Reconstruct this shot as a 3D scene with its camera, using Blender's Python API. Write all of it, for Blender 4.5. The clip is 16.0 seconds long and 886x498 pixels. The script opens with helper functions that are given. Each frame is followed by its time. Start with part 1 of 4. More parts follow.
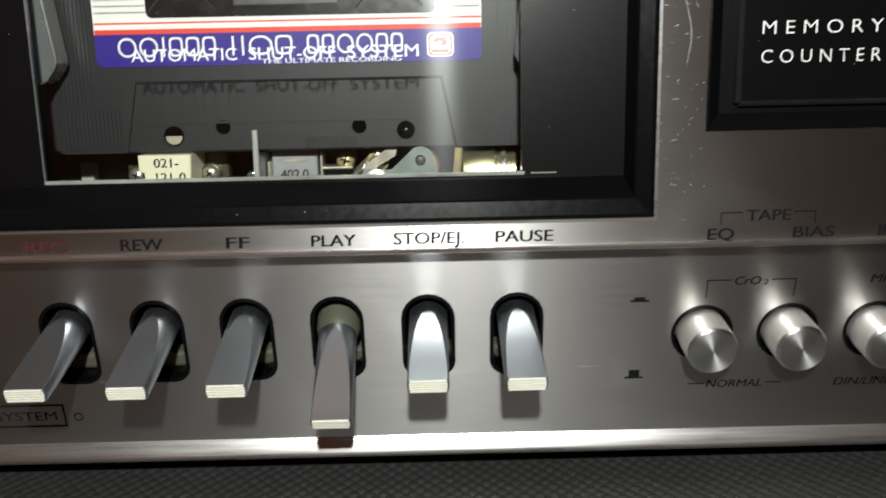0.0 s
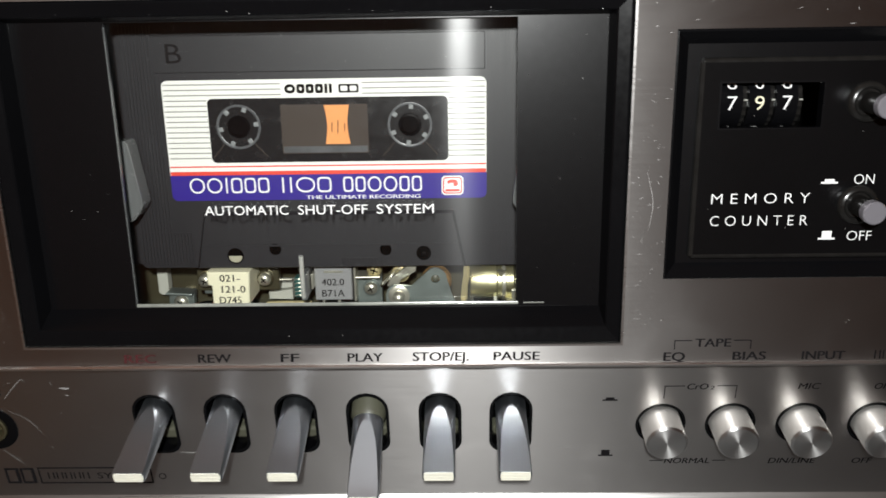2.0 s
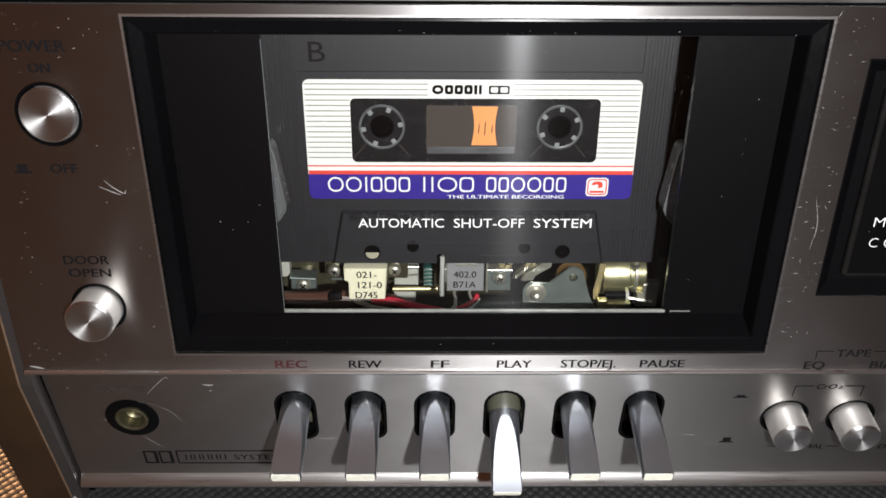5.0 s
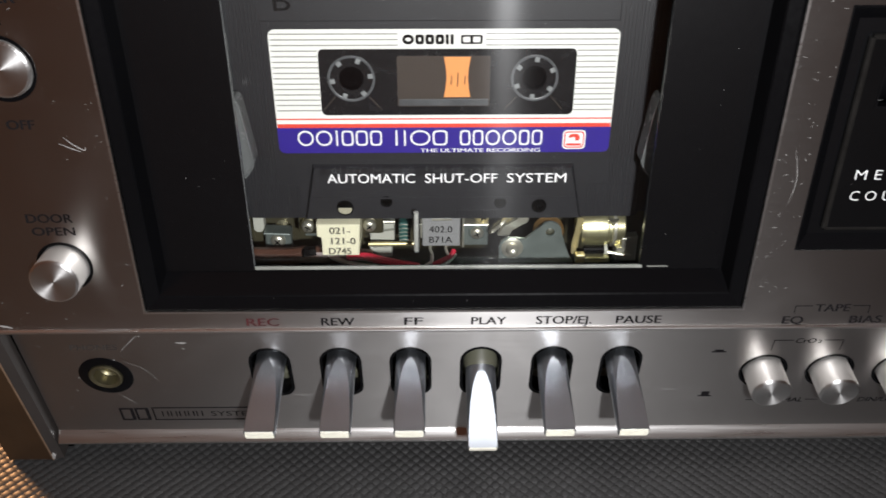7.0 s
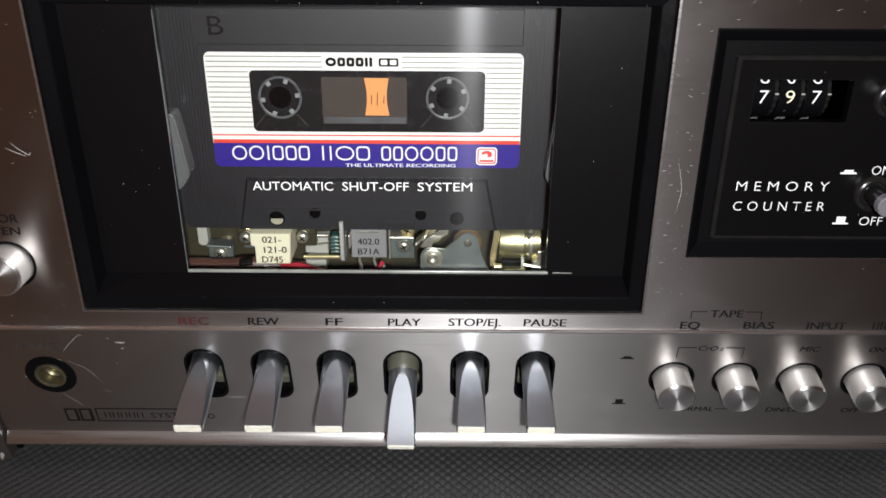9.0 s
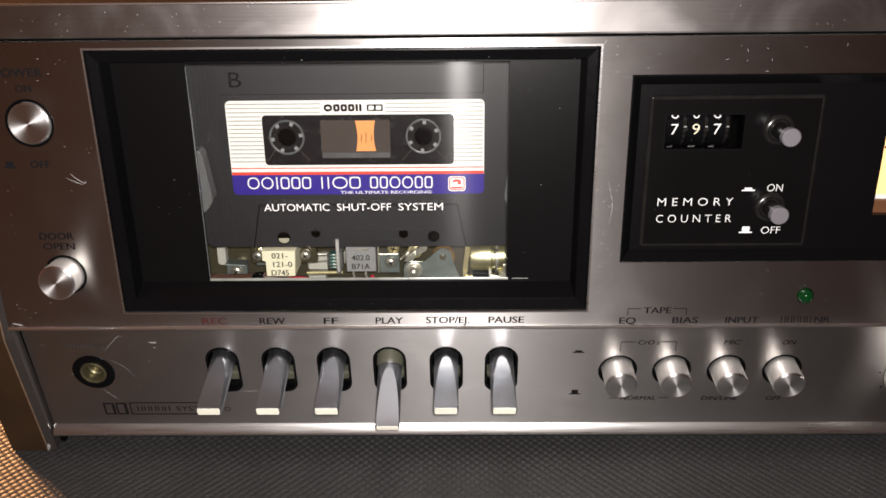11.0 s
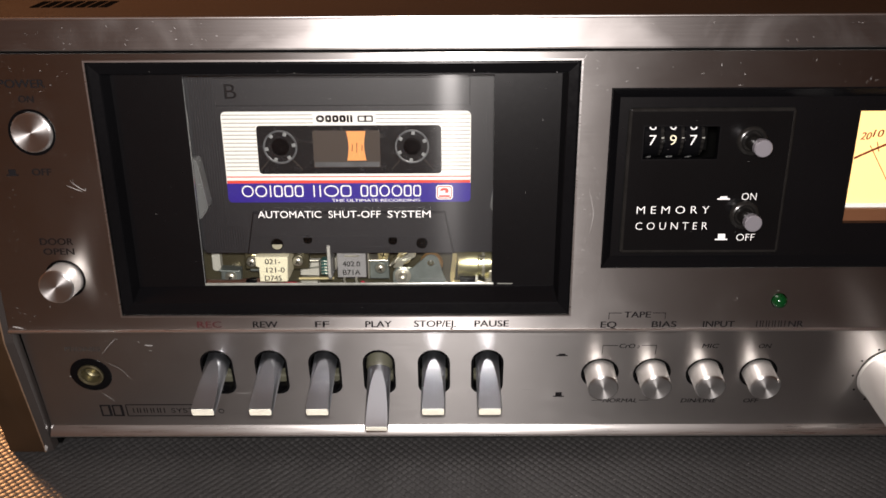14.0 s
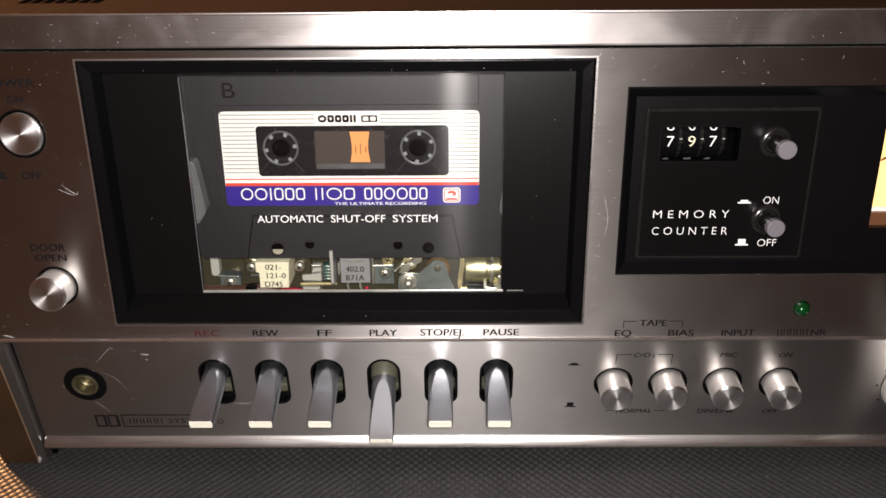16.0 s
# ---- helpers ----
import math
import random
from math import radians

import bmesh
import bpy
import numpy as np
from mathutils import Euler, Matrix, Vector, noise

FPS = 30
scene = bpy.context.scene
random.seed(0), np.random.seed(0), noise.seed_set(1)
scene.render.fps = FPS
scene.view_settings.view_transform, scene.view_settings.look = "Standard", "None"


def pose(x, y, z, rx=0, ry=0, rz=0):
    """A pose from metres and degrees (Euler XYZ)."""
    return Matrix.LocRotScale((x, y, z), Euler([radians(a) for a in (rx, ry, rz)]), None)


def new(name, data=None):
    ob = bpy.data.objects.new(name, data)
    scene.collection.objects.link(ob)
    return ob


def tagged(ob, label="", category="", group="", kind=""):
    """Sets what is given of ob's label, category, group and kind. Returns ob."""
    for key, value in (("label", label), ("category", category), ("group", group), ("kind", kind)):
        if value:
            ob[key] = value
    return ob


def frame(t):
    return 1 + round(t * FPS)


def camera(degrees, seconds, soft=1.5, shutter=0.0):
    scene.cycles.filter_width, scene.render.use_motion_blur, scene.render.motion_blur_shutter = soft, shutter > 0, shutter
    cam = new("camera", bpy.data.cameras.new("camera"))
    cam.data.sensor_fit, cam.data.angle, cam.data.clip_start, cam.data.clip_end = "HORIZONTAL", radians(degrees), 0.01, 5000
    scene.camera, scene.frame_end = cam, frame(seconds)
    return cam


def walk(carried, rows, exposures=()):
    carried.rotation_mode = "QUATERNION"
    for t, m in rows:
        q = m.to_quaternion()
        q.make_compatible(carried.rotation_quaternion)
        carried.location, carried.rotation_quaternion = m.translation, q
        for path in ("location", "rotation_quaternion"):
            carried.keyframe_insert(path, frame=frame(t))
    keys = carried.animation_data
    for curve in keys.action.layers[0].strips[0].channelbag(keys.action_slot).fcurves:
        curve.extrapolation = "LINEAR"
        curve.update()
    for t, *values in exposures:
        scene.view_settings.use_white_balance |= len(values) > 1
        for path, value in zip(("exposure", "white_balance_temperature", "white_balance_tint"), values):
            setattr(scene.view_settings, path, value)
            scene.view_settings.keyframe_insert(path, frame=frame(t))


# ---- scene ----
cam = camera(55.7, 16.0, 1.6, 0.5)
METRES = 0.26085
# the guess's axes in the deck's world: lower panel upright at y = 0, table top at z = 0
BASE = pose(0, -0.15191, 0.11763, -9.0) @ pose(0, 0, 0, 0, 0, -0.4)
ROWS = [
    (0.0, 0.0, 0.0, 0.0, -0.29, -13.9, 1.16),
    (0.5, 0.0359, -0.0196, 0.0349, 0.23, -13.86, 1.26),
    (1.0, 0.0478, -0.0821, 0.1016, 0.98, -14.52, 1.5),
    (1.5, 0.0419, -0.1091, 0.1523, 1.3, -16.08, 1.49),
    (2.0, 0.0146, -0.1034, 0.2005, 1.38, -18.57, 0.96),
    (2.5, -0.014, -0.1104, 0.2349, 1.36, -20.58, 0.36),
    (3.0, -0.0364, -0.1123, 0.2687, 1.46, -21.96, -0.04),
    (3.5, -0.0811, -0.1011, 0.2995, 1.24, -23.25, -0.25),
    (4.0, -0.1201, -0.0797, 0.3233, 0.57, -25.11, -0.37),
    (6.5, -0.1599, -0.0192, 0.3407, -0.38, -32.38, -0.34),
    (7.0, -0.1257, -0.0234, 0.3353, -0.29, -32.57, -0.04),
    (7.5, -0.0865, -0.0441, 0.3325, -0.15, -32.12, 0.19),
    (8.0, -0.0541, -0.0661, 0.3254, -0.07, -31.14, 0.13),
    (8.5, -0.0377, -0.0693, 0.3224, 0.11, -29.82, -0.03),
    (9.0, -0.0361, -0.1035, 0.3161, 0.62, -28.05, -0.28),
    (11.5, 0.0115, -0.3049, 0.3479, 1.02, -23.18, 0.68),
    (12.0, 0.0134, -0.3097, 0.3512, 0.78, -22.82, 0.27),
    (12.5, 0.016, -0.3162, 0.3523, 0.66, -22.64, 0.26),
    (13.0, 0.0119, -0.3236, 0.3525, 0.63, -22.68, 0.34),
    (13.5, 0.0132, -0.3225, 0.3494, 0.66, -22.69, 0.3),
    (14.0, 0.0129, -0.3204, 0.3465, 0.65, -22.81, 0.32),
    (14.5, 0.0139, -0.3078, 0.346, 0.6, -22.82, 0.43),
    (15.0, 0.013, -0.2871, 0.3416, 0.55, -22.97, 0.53),
    (15.5, 0.0118, -0.2756, 0.3405, 0.68, -23.18, 0.57),
    (16.0, 0.0076, -0.2763, 0.3432, 0.85, -23.24, 0.44),
]
EXPOSURES = [(0.0, 0.0, 6400, 1), (1.0, -0.12, 6400, 2), (2.0, 0.04, 6350, 5), (3.0, 0.09, 6300, 8), (9.0, 0.07, 6250, 9), (11.5, 0.16, 6800, 13), (16.0, 0.13, 6800, 14)]
walk(cam, [(t, BASE @ pose(METRES * x, METRES * y, METRES * z, 90 + pitch, roll, yaw)) for t, x, y, z, yaw, pitch, roll in ROWS], EXPOSURES)

# ---- light ----
world = bpy.data.worlds.new("room_air")
scene.world = world
world.use_nodes = True
world.node_tree.nodes["Background"].inputs["Color"].default_value = (1.0, 0.70, 0.60, 1)
world.node_tree.nodes["Background"].inputs["Strength"].default_value = 0.006


def lamp(name, m, power, colour, radius):
    data = bpy.data.lights.new(name, "POINT")
    data.energy, data.color, data.shadow_soft_size = power, colour, radius
    ob = new(name, data)
    ob.matrix_world = m
    return ob


lamp("torch_light", pose(0.004, -0.212, 0.224), 4.3, (1.0, 0.975, 0.965), 0.006)
lamp("table_lamp_light", pose(-0.89, 0.67, 0.40), 145.0, (1.0, 0.48, 0.20), 0.13)

# ---- materials ----


def material(name, colour, rough=0.5, metal=0.0, vary=0.15, grain=(400, 400, 400), bump=0.1, rough_vary=0.1, stain=25.0, **more):
    """Principled surface with variation at two scales: fine grain (bump, gloss) and broad stains (colour)."""
    m = bpy.data.materials.new(name)
    m.use_nodes = True
    nt = m.node_tree
    b = nt.nodes["Principled BSDF"]
    b.inputs["Metallic"].default_value = metal
    for key, value in more.items():
        b.inputs[key.replace("_", " ")].default_value = value
    at = nt.nodes.new("ShaderNodeTexCoord")
    mapping = nt.nodes.new("ShaderNodeMapping")
    mapping.inputs["Scale"].default_value = grain
    nt.links.new(at.outputs["Object"], mapping.inputs["Vector"])
    fine = nt.nodes.new("ShaderNodeTexNoise")
    fine.inputs["Scale"].default_value, fine.inputs["Detail"].default_value = 1.0, 3.0
    nt.links.new(mapping.outputs["Vector"], fine.inputs["Vector"])
    broad = nt.nodes.new("ShaderNodeTexNoise")
    broad.inputs["Scale"].default_value, broad.inputs["Detail"].default_value = stain, 4.0
    nt.links.new(at.outputs["Object"], broad.inputs["Vector"])
    mix = nt.nodes.new("ShaderNodeMix")
    mix.data_type = "RGBA"
    mix.inputs["A"].default_value = (*[c * (1 - vary) for c in colour], 1)
    mix.inputs["B"].default_value = (*[min(1, c * (1 + vary)) for c in colour], 1)
    nt.links.new(broad.outputs["Fac"], mix.inputs["Factor"])
    nt.links.new(mix.outputs["Result"], b.inputs["Base Color"])
    add = nt.nodes.new("ShaderNodeMapRange")
    add.inputs["To Min"].default_value, add.inputs["To Max"].default_value = max(0.02, rough - rough_vary), rough + rough_vary
    nt.links.new(fine.outputs["Fac"], add.inputs["Value"])
    nt.links.new(add.outputs["Result"], b.inputs["Roughness"])
    if bump:
        bp = nt.nodes.new("ShaderNodeBump")
        bp.inputs["Strength"].default_value, bp.inputs["Distance"].default_value = bump, 0.0002
        nt.links.new(fine.outputs["Fac"], bp.inputs["Height"])
        nt.links.new(bp.outputs["Normal"], b.inputs["Normal"])
    return m


def turned_metal(name, colour, rough, turned=0.8):
    """Lathe-turned metal: the gloss follows the rings round the local z axis."""
    m = material(name, colour, rough, 1.0, 0.06, (900, 900, 900), 0.03, 0.05)
    nt = m.node_tree
    tangent = nt.nodes.new("ShaderNodeTangent")
    tangent.direction_type, tangent.axis = "RADIAL", "Z"
    b = nt.nodes["Principled BSDF"]
    b.inputs["Anisotropic"].default_value = turned
    b.inputs["Anisotropic Rotation"].default_value = 0.25
    nt.links.new(tangent.outputs["Tangent"], b.inputs["Tangent"])
    return m


def brushed(name, colour, rough, along, smear=0.035):
    """Sheet metal brushed along local x: the gloss spreads across the grain."""
    m = material(name, colour, rough, 1.0, 0.10, (40, 4200, 4200), 0.04, 0.035, 30)
    nt = m.node_tree
    across = nt.nodes.new("ShaderNodeVectorTransform")
    across.vector_type, across.convert_from, across.convert_to = "VECTOR", "OBJECT", "WORLD"
    across.inputs["Vector"].default_value = (0, 1, 0)
    b = nt.nodes["Principled BSDF"]
    b.inputs["Anisotropic"].default_value = along
    smudge, reach, total = (nt.nodes.new("ShaderNode" + k) for k in ("TexNoise", "MapRange", "Math"))
    smudge.inputs["Scale"].default_value, smudge.inputs["Detail"].default_value, smudge.inputs["Distortion"].default_value = 32.0, 5.0, 1.2
    reach.inputs["From Min"].default_value, reach.inputs["From Max"].default_value, reach.inputs["To Max"].default_value = 0.48, 0.72, smear
    at = nt.nodes["Texture Coordinate"]
    nt.links.new(at.outputs["Object"], smudge.inputs["Vector"])
    nt.links.new(smudge.outputs["Fac"], reach.inputs["Value"])
    nt.links.new(reach.outputs["Result"], total.inputs[0])
    nt.links.new(nt.nodes["Map Range"].outputs["Result"], total.inputs[1])
    nt.links.new(total.outputs["Value"], b.inputs["Roughness"])
    nt.links.new(across.outputs["Vector"], b.inputs["Tangent"])
    return m


def clear(name, tint, gloss_rough=0.02, ior=1.49):
    """Thin clear plastic: straight through, with Fresnel gloss."""
    m = bpy.data.materials.new(name)
    m.use_nodes = True
    nt = m.node_tree
    nt.nodes.remove(nt.nodes["Principled BSDF"])
    through_it, gloss, mix, fres = (nt.nodes.new("ShaderNode" + k) for k in ("BsdfTransparent", "BsdfGlossy", "MixShader", "Fresnel"))
    through_it.inputs["Color"].default_value = (*tint, 1)
    gloss.inputs["Roughness"].default_value = gloss_rough
    fres.inputs["IOR"].default_value = ior
    nt.links.new(fres.outputs["Fac"], mix.inputs["Fac"])
    nt.links.new(through_it.outputs["BSDF"], mix.inputs[1])
    # wiped plastic: a part of the gloss is drawn out by fine upright scratches
    wiped, both, upright = (nt.nodes.new("ShaderNode" + k) for k in ("BsdfGlossy", "MixShader", "VectorTransform"))
    upright.vector_type, upright.convert_from, upright.convert_to = "VECTOR", "OBJECT", "WORLD"
    upright.inputs["Vector"].default_value = (1, 0, 0)
    wiped.inputs["Roughness"].default_value, wiped.inputs["Anisotropy"].default_value = 0.18, 0.78
    nt.links.new(upright.outputs["Vector"], wiped.inputs["Tangent"])
    both.inputs["Fac"].default_value = 0.14
    nt.links.new(gloss.outputs["BSDF"], both.inputs[1])
    nt.links.new(wiped.outputs["BSDF"], both.inputs[2])
    nt.links.new(both.outputs["Shader"], mix.inputs[2])
    nt.links.new(mix.outputs["Shader"], nt.nodes["Material Output"].inputs["Surface"])
    return m


def glowing(name, colour, strength):
    m = material(name, colour, 0.6, 0, 0.08, (300, 300, 300), 0.0)
    b = m.node_tree.nodes["Principled BSDF"]
    b.inputs["Emission Color"].default_value = (*colour, 1)
    b.inputs["Emission Strength"].default_value = strength
    return m


ALU = brushed("brushed_aluminium", (0.54, 0.522, 0.51), 0.37, 0.85)
TRIM_ALU = brushed("trim_aluminium", (0.50, 0.475, 0.465), 0.38, 0.62, 0.12)
ALU_BRIGHT = material("polished_aluminium_edge", (0.80, 0.785, 0.77), 0.29, 1.0, 0.08, (60, 1500, 1500), 0.05, 0.06, 40)
KNOB_END = turned_metal("turned_aluminium", (0.86, 0.85, 0.84), 0.40, 0.8)
KNOB_SIDE = turned_metal("knob_aluminium", (0.84, 0.82, 0.79), 0.56, 0.1)
CAP_GREY = material("grey_satin_cap", (0.20, 0.19, 0.21), 0.42, 0.3, 0.06, (900, 900, 900), 0.04)
LEVER = material("satin_grey_metal", (0.58, 0.62, 0.67), 0.345, 1.0, 0.05, (900, 900, 900), 0.004, 0.015)
TIP = material("cream_ribbed_tip", (0.82, 0.80, 0.68), 0.40, 0.0, 0.10, (600, 600, 600), 0.05)
OLIVE = material("pale_olive_plastic", (0.085, 0.085, 0.06), 0.45, 0.0, 0.12)
BLACK = material("black_plastic", (0.003, 0.003, 0.0035), 0.22, 0.0, 0.3, (700, 700, 700), 0.012, 0.05, Specular_IOR_Level=0.16)
SATIN_BLACK = material("satin_black_plastic", (0.003, 0.003, 0.0033), 0.22, 0.0, 0.3, (700, 700, 700), 0.0, 0.015, 40, Specular_IOR_Level=0.4)
# lighter black: sheen of the counter panel's edges as colour; also stems, gears
SHEEN_BLACK = material("sheen_black_plastic", (0.010, 0.0095, 0.009), 0.22, 0.0, 0.6, (900, 900, 900), 0.05, 0.1, 260)
GLOSS_BLACK = material("glossy_black_panel", (0.0025, 0.0025, 0.003), 0.27, 0.0, 0.2, (500, 500, 500), 0.0, 0.01, 60, Specular_IOR_Level=0.45)
# near-black, no gloss: shade of hollows and gaps as colour; also print
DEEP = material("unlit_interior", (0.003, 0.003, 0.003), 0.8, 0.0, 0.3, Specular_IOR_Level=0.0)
INK = material("black_print", (0.012, 0.011, 0.012), 0.6, 0, 0.2, Specular_IOR_Level=0.0)
INK_WORN = material("rubbed_print", (0.07, 0.062, 0.058), 0.5, 0.4, 0.5, (900, 900, 900), 0.0, 0.1, 400)
INK_RED = material("red_print", (0.06, 0.006, 0.008), 0.6, 0, 0.2)
INK_WHITE = material("white_print", (0.85, 0.85, 0.84), 0.5, 0, 0.05)
TOP = material("dark_satin_top", (0.010, 0.009, 0.008), 0.22, 0.0, 0.3, (800, 800, 800), 0.03, Specular_IOR_Level=1.0)
WOOD = material("walnut_veneer", (0.036, 0.019, 0.009), 0.40, 0.0, 0.45, (300, 300, 18), 0.15, 0.1, 60)
EDGE = material("worn_grey_edging", (0.034, 0.029, 0.027), 0.38, 0.0, 0.3, (300, 300, 60), 0.2)
MAT = material("embossed_vinyl", (0.026, 0.0255, 0.0255), 0.50, 0.0, 0.35, (1500, 1500, 1500), 0.12, 0.12, 22, Specular_IOR_Level=0.45)
SHELL = material("charcoal_cassette_plastic", (0.017, 0.017, 0.0195), 0.44, 0.0, 0.2, (2600, 60, 2600), 0.12, 0.08)
DARK_SHELL = material("dark_window_plastic", (0.012, 0.012, 0.013), 0.25, 0.0, 0.2)
PAPER = material("white_label_paper", (0.84, 0.83, 0.78), 0.55, 0, 0.03, (600, 600, 600), 0.04)
LINE = material("grey_label_line", (0.30, 0.30, 0.27), 0.6, 0, 0.05)
BLUE = material("deep_blue_label", (0.026, 0.012, 0.23), 0.45, 0, 0.06)
RED = material("red_label_stripe", (0.72, 0.06, 0.035), 0.5, 0, 0.06)
ORANGE = material("orange_leader_card", (0.80, 0.31, 0.09), 0.5, 0, 0.10, (900, 60, 900), 0.05)
TAPE_WINDOW = material("smoky_tape_window", (0.066, 0.055, 0.048), 0.22, 0, 0.1)
HUB_RING = material("worn_hub_ring", (0.08, 0.083, 0.087), 0.35, 0, 0.6, (500, 500, 500), 0.1, 0.1, 160)
HUB = material("pale_hub_plastic", (0.22, 0.23, 0.23), 0.4, 0, 0.1)
CLEAR = clear("clear_acrylic", (0.97, 0.975, 0.965))
CLIP = material("milky_plastic", (0.12, 0.125, 0.125), 0.25, 0, 0.1)
PANE_EDGE = material("bright_acrylic_edge", (0.30, 0.31, 0.28), 0.18, 0.2, 0.7, (90, 400, 400), 0.1, 0.1, 140)
PIN = material("frosted_plastic", (0.38, 0.38, 0.35), 0.25, 0, 0.2)
PALE = material("dim_cream_plastic", (0.36, 0.34, 0.25), 0.5, 0, 0.15)
BRASS = material("brass", (0.72, 0.62, 0.33), 0.32, 0.7, 0.2, (500, 500, 500), 0.08)
BRASS_DARK = material("worn_brass", (0.88, 0.76, 0.46), 0.30, 0.95, 0.3, (300, 300, 300), 0.05, 0.08, 150)
OLIVE_PLATE = material("passivated_steel", (0.085, 0.077, 0.045), 0.38, 0.5, 0.3, (200, 200, 200), 0.1, 0.1, 120)
COPPER = material("copper_alloy", (0.50, 0.30, 0.12), 0.34, 0.85, 0.2, (500, 500, 500), 0.06)
STEEL = material("plain_steel", (0.62, 0.60, 0.50), 0.34, 0.8, 0.3, (300, 300, 300), 0.10, 0.1, 300)
CRANK_STEEL = material("oiled_steel", (0.27, 0.31, 0.29), 0.36, 0.7, 0.4, (260, 260, 260), 0.08, 0.12, 200)
BLOCK = material("dull_white_plastic", (0.46, 0.46, 0.40), 0.45, 0, 0.12)
CREAM = material("cream_head_cover", (0.80, 0.76, 0.55), 0.45, 0, 0.08)
GREY_HEAD = material("grey_head_case", (0.36, 0.36, 0.36), 0.4, 0.4, 0.08)
WIRE_RED = material("red_wire", (0.50, 0.02, 0.045), 0.4, 0, 0.1)
WIRE_WHITE = material("white_wire", (0.75, 0.70, 0.62), 0.4, 0, 0.1)
WIRE_BROWN = material("brown_cable", (0.10, 0.045, 0.03), 0.45, 0, 0.2)
GREEN = material("green_lens", (0.001, 0.032, 0.007), 0.10, 0, 0.2, bump=0)
SOCKET = material("dull_brass", (0.20, 0.18, 0.11), 0.42, 0.9, 0.3, (500, 500, 500), 0.06, 0.1, 200)
TEAL = material("teal_component", (0.03, 0.10, 0.09), 0.4, 0, 0.5, (1500, 1500, 1500), 0.2, 0.1, 900)
METER = glowing("lit_meter_face", (1.0, 0.62, 0.24), 0.66)
METER_RED = material("meter_scale_print", (0.16, 0.03, 0.008), 0.6, 0, 0.1)
GOLD = material("amber_meter_ledge", (0.16, 0.07, 0.035), 0.35, 0.2, 0.2)
WORN_HIGHLIGHT = material("highlit_worn_veneer", (0.15, 0.095, 0.06), 0.5, 0, 0.5, (200, 200, 200), 0.2, 0.1, 300)
DUST = material("pale_scratch", (0.42, 0.41, 0.40), 0.5, 0.3, 0.2)
# tone of the added room shell, sets the warm bounce on the metal
WALL = material("room_paint", (0.085, 0.060, 0.058), 0.8, 0, 0.06, (60, 60, 60), 0.1, 0.05, 2)
FLOORING = material("room_floor", (0.05, 0.035, 0.03), 0.5, 0, 0.2, (4, 60, 60), 0.1, 0.1, 3)

# ---- building helpers (millimetres inside meshes) ----
MM = 0.001
WHERE = {}


def thing(name, label, category, group="", kind=""):
    ob = tagged(new(name), label, category, group, kind)
    WHERE[ob] = Matrix.Identity(4)
    return ob


def place(ob, parent, m):
    ob.parent = parent
    ob.matrix_basis = WHERE[parent].inverted() @ m
    WHERE[ob] = m
    return ob


def part(name, bm, mat_, parent, label="", m=None, smooth=False, sharp=35):
    """Links a bmesh in millimetres as one mesh under parent, standing at the world pose m."""
    me = bpy.data.meshes.new(name)
    for v in bm.verts:
        v.co *= MM
    bmesh.ops.recalc_face_normals(bm, faces=bm.faces)
    bm.to_mesh(me)
    bm.free()
    me.materials.append(mat_)
    if smooth:
        for p in me.polygons:
            p.use_smooth = True
        me.set_sharp_from_angle(angle=radians(sharp))
    return place(tagged(new(name, me), label), parent, WHERE[parent] if m is None else m)


def again(ob, parent, m):
    """A further object on the same mesh."""
    o = new(ob.name.split(".")[0], ob.data)
    if "label" in ob:
        o["label"] = ob["label"]
    return place(o, parent, m)


def box(u0, u1, v0, v1, w0, w1, bevel=0.0, bm=None):
    bm = bm or bmesh.new()
    got = bmesh.ops.create_cube(bm, size=1.0, matrix=Matrix.Translation(((u0 + u1) / 2, (v0 + v1) / 2, (w0 + w1) / 2)) @ Matrix.Diagonal((u1 - u0, v1 - v0, w1 - w0, 1)))
    if bevel:
        edges = list({e for v in got["verts"] for e in v.link_edges})
        bmesh.ops.bevel(bm, geom=edges, offset=bevel, segments=2, affect="EDGES", profile=0.5)
    return bm


def loft(rings, bm=None, ends=True):
    """Skin over rings of points, all of one count."""
    bm = bm or bmesh.new()
    rows = [[bm.verts.new(p) for p in ring] for ring in rings]
    n = len(rows[0])
    for a, b in zip(rows, rows[1:]):
        for i in range(n):
            bm.faces.new((a[i], a[(i + 1) % n], b[(i + 1) % n], b[i]))
    if ends:
        bm.faces.new(rows[0][::-1])
        bm.faces.new(rows[-1])
    return bm


def circle(r, w, n=32, cu=0.0, cv=0.0):
    return [(cu + r * math.cos(2 * math.pi * i / n), cv + r * math.sin(2 * math.pi * i / n), w) for i in range(n)]


def turned(profile, n=32, cu=0.0, cv=0.0, bm=None, ends=True):
    """A solid of revolution round z from (radius, height) pairs."""
    return loft([circle(r, w, n, cu, cv) for r, w in profile], bm, ends)


def round_rect(u0, u1, v0, v1, r, k=6):
    out = []
    for cu, cv, a0 in ((u1 - r, v1 - r, 0), (u0 + r, v1 - r, 90), (u0 + r, v0 + r, 180), (u1 - r, v0 + r, 270)):
        out += [(cu + r * math.cos(radians(a0 + 90 * i / k)), cv + r * math.sin(radians(a0 + 90 * i / k))) for i in range(k + 1)]
    return out


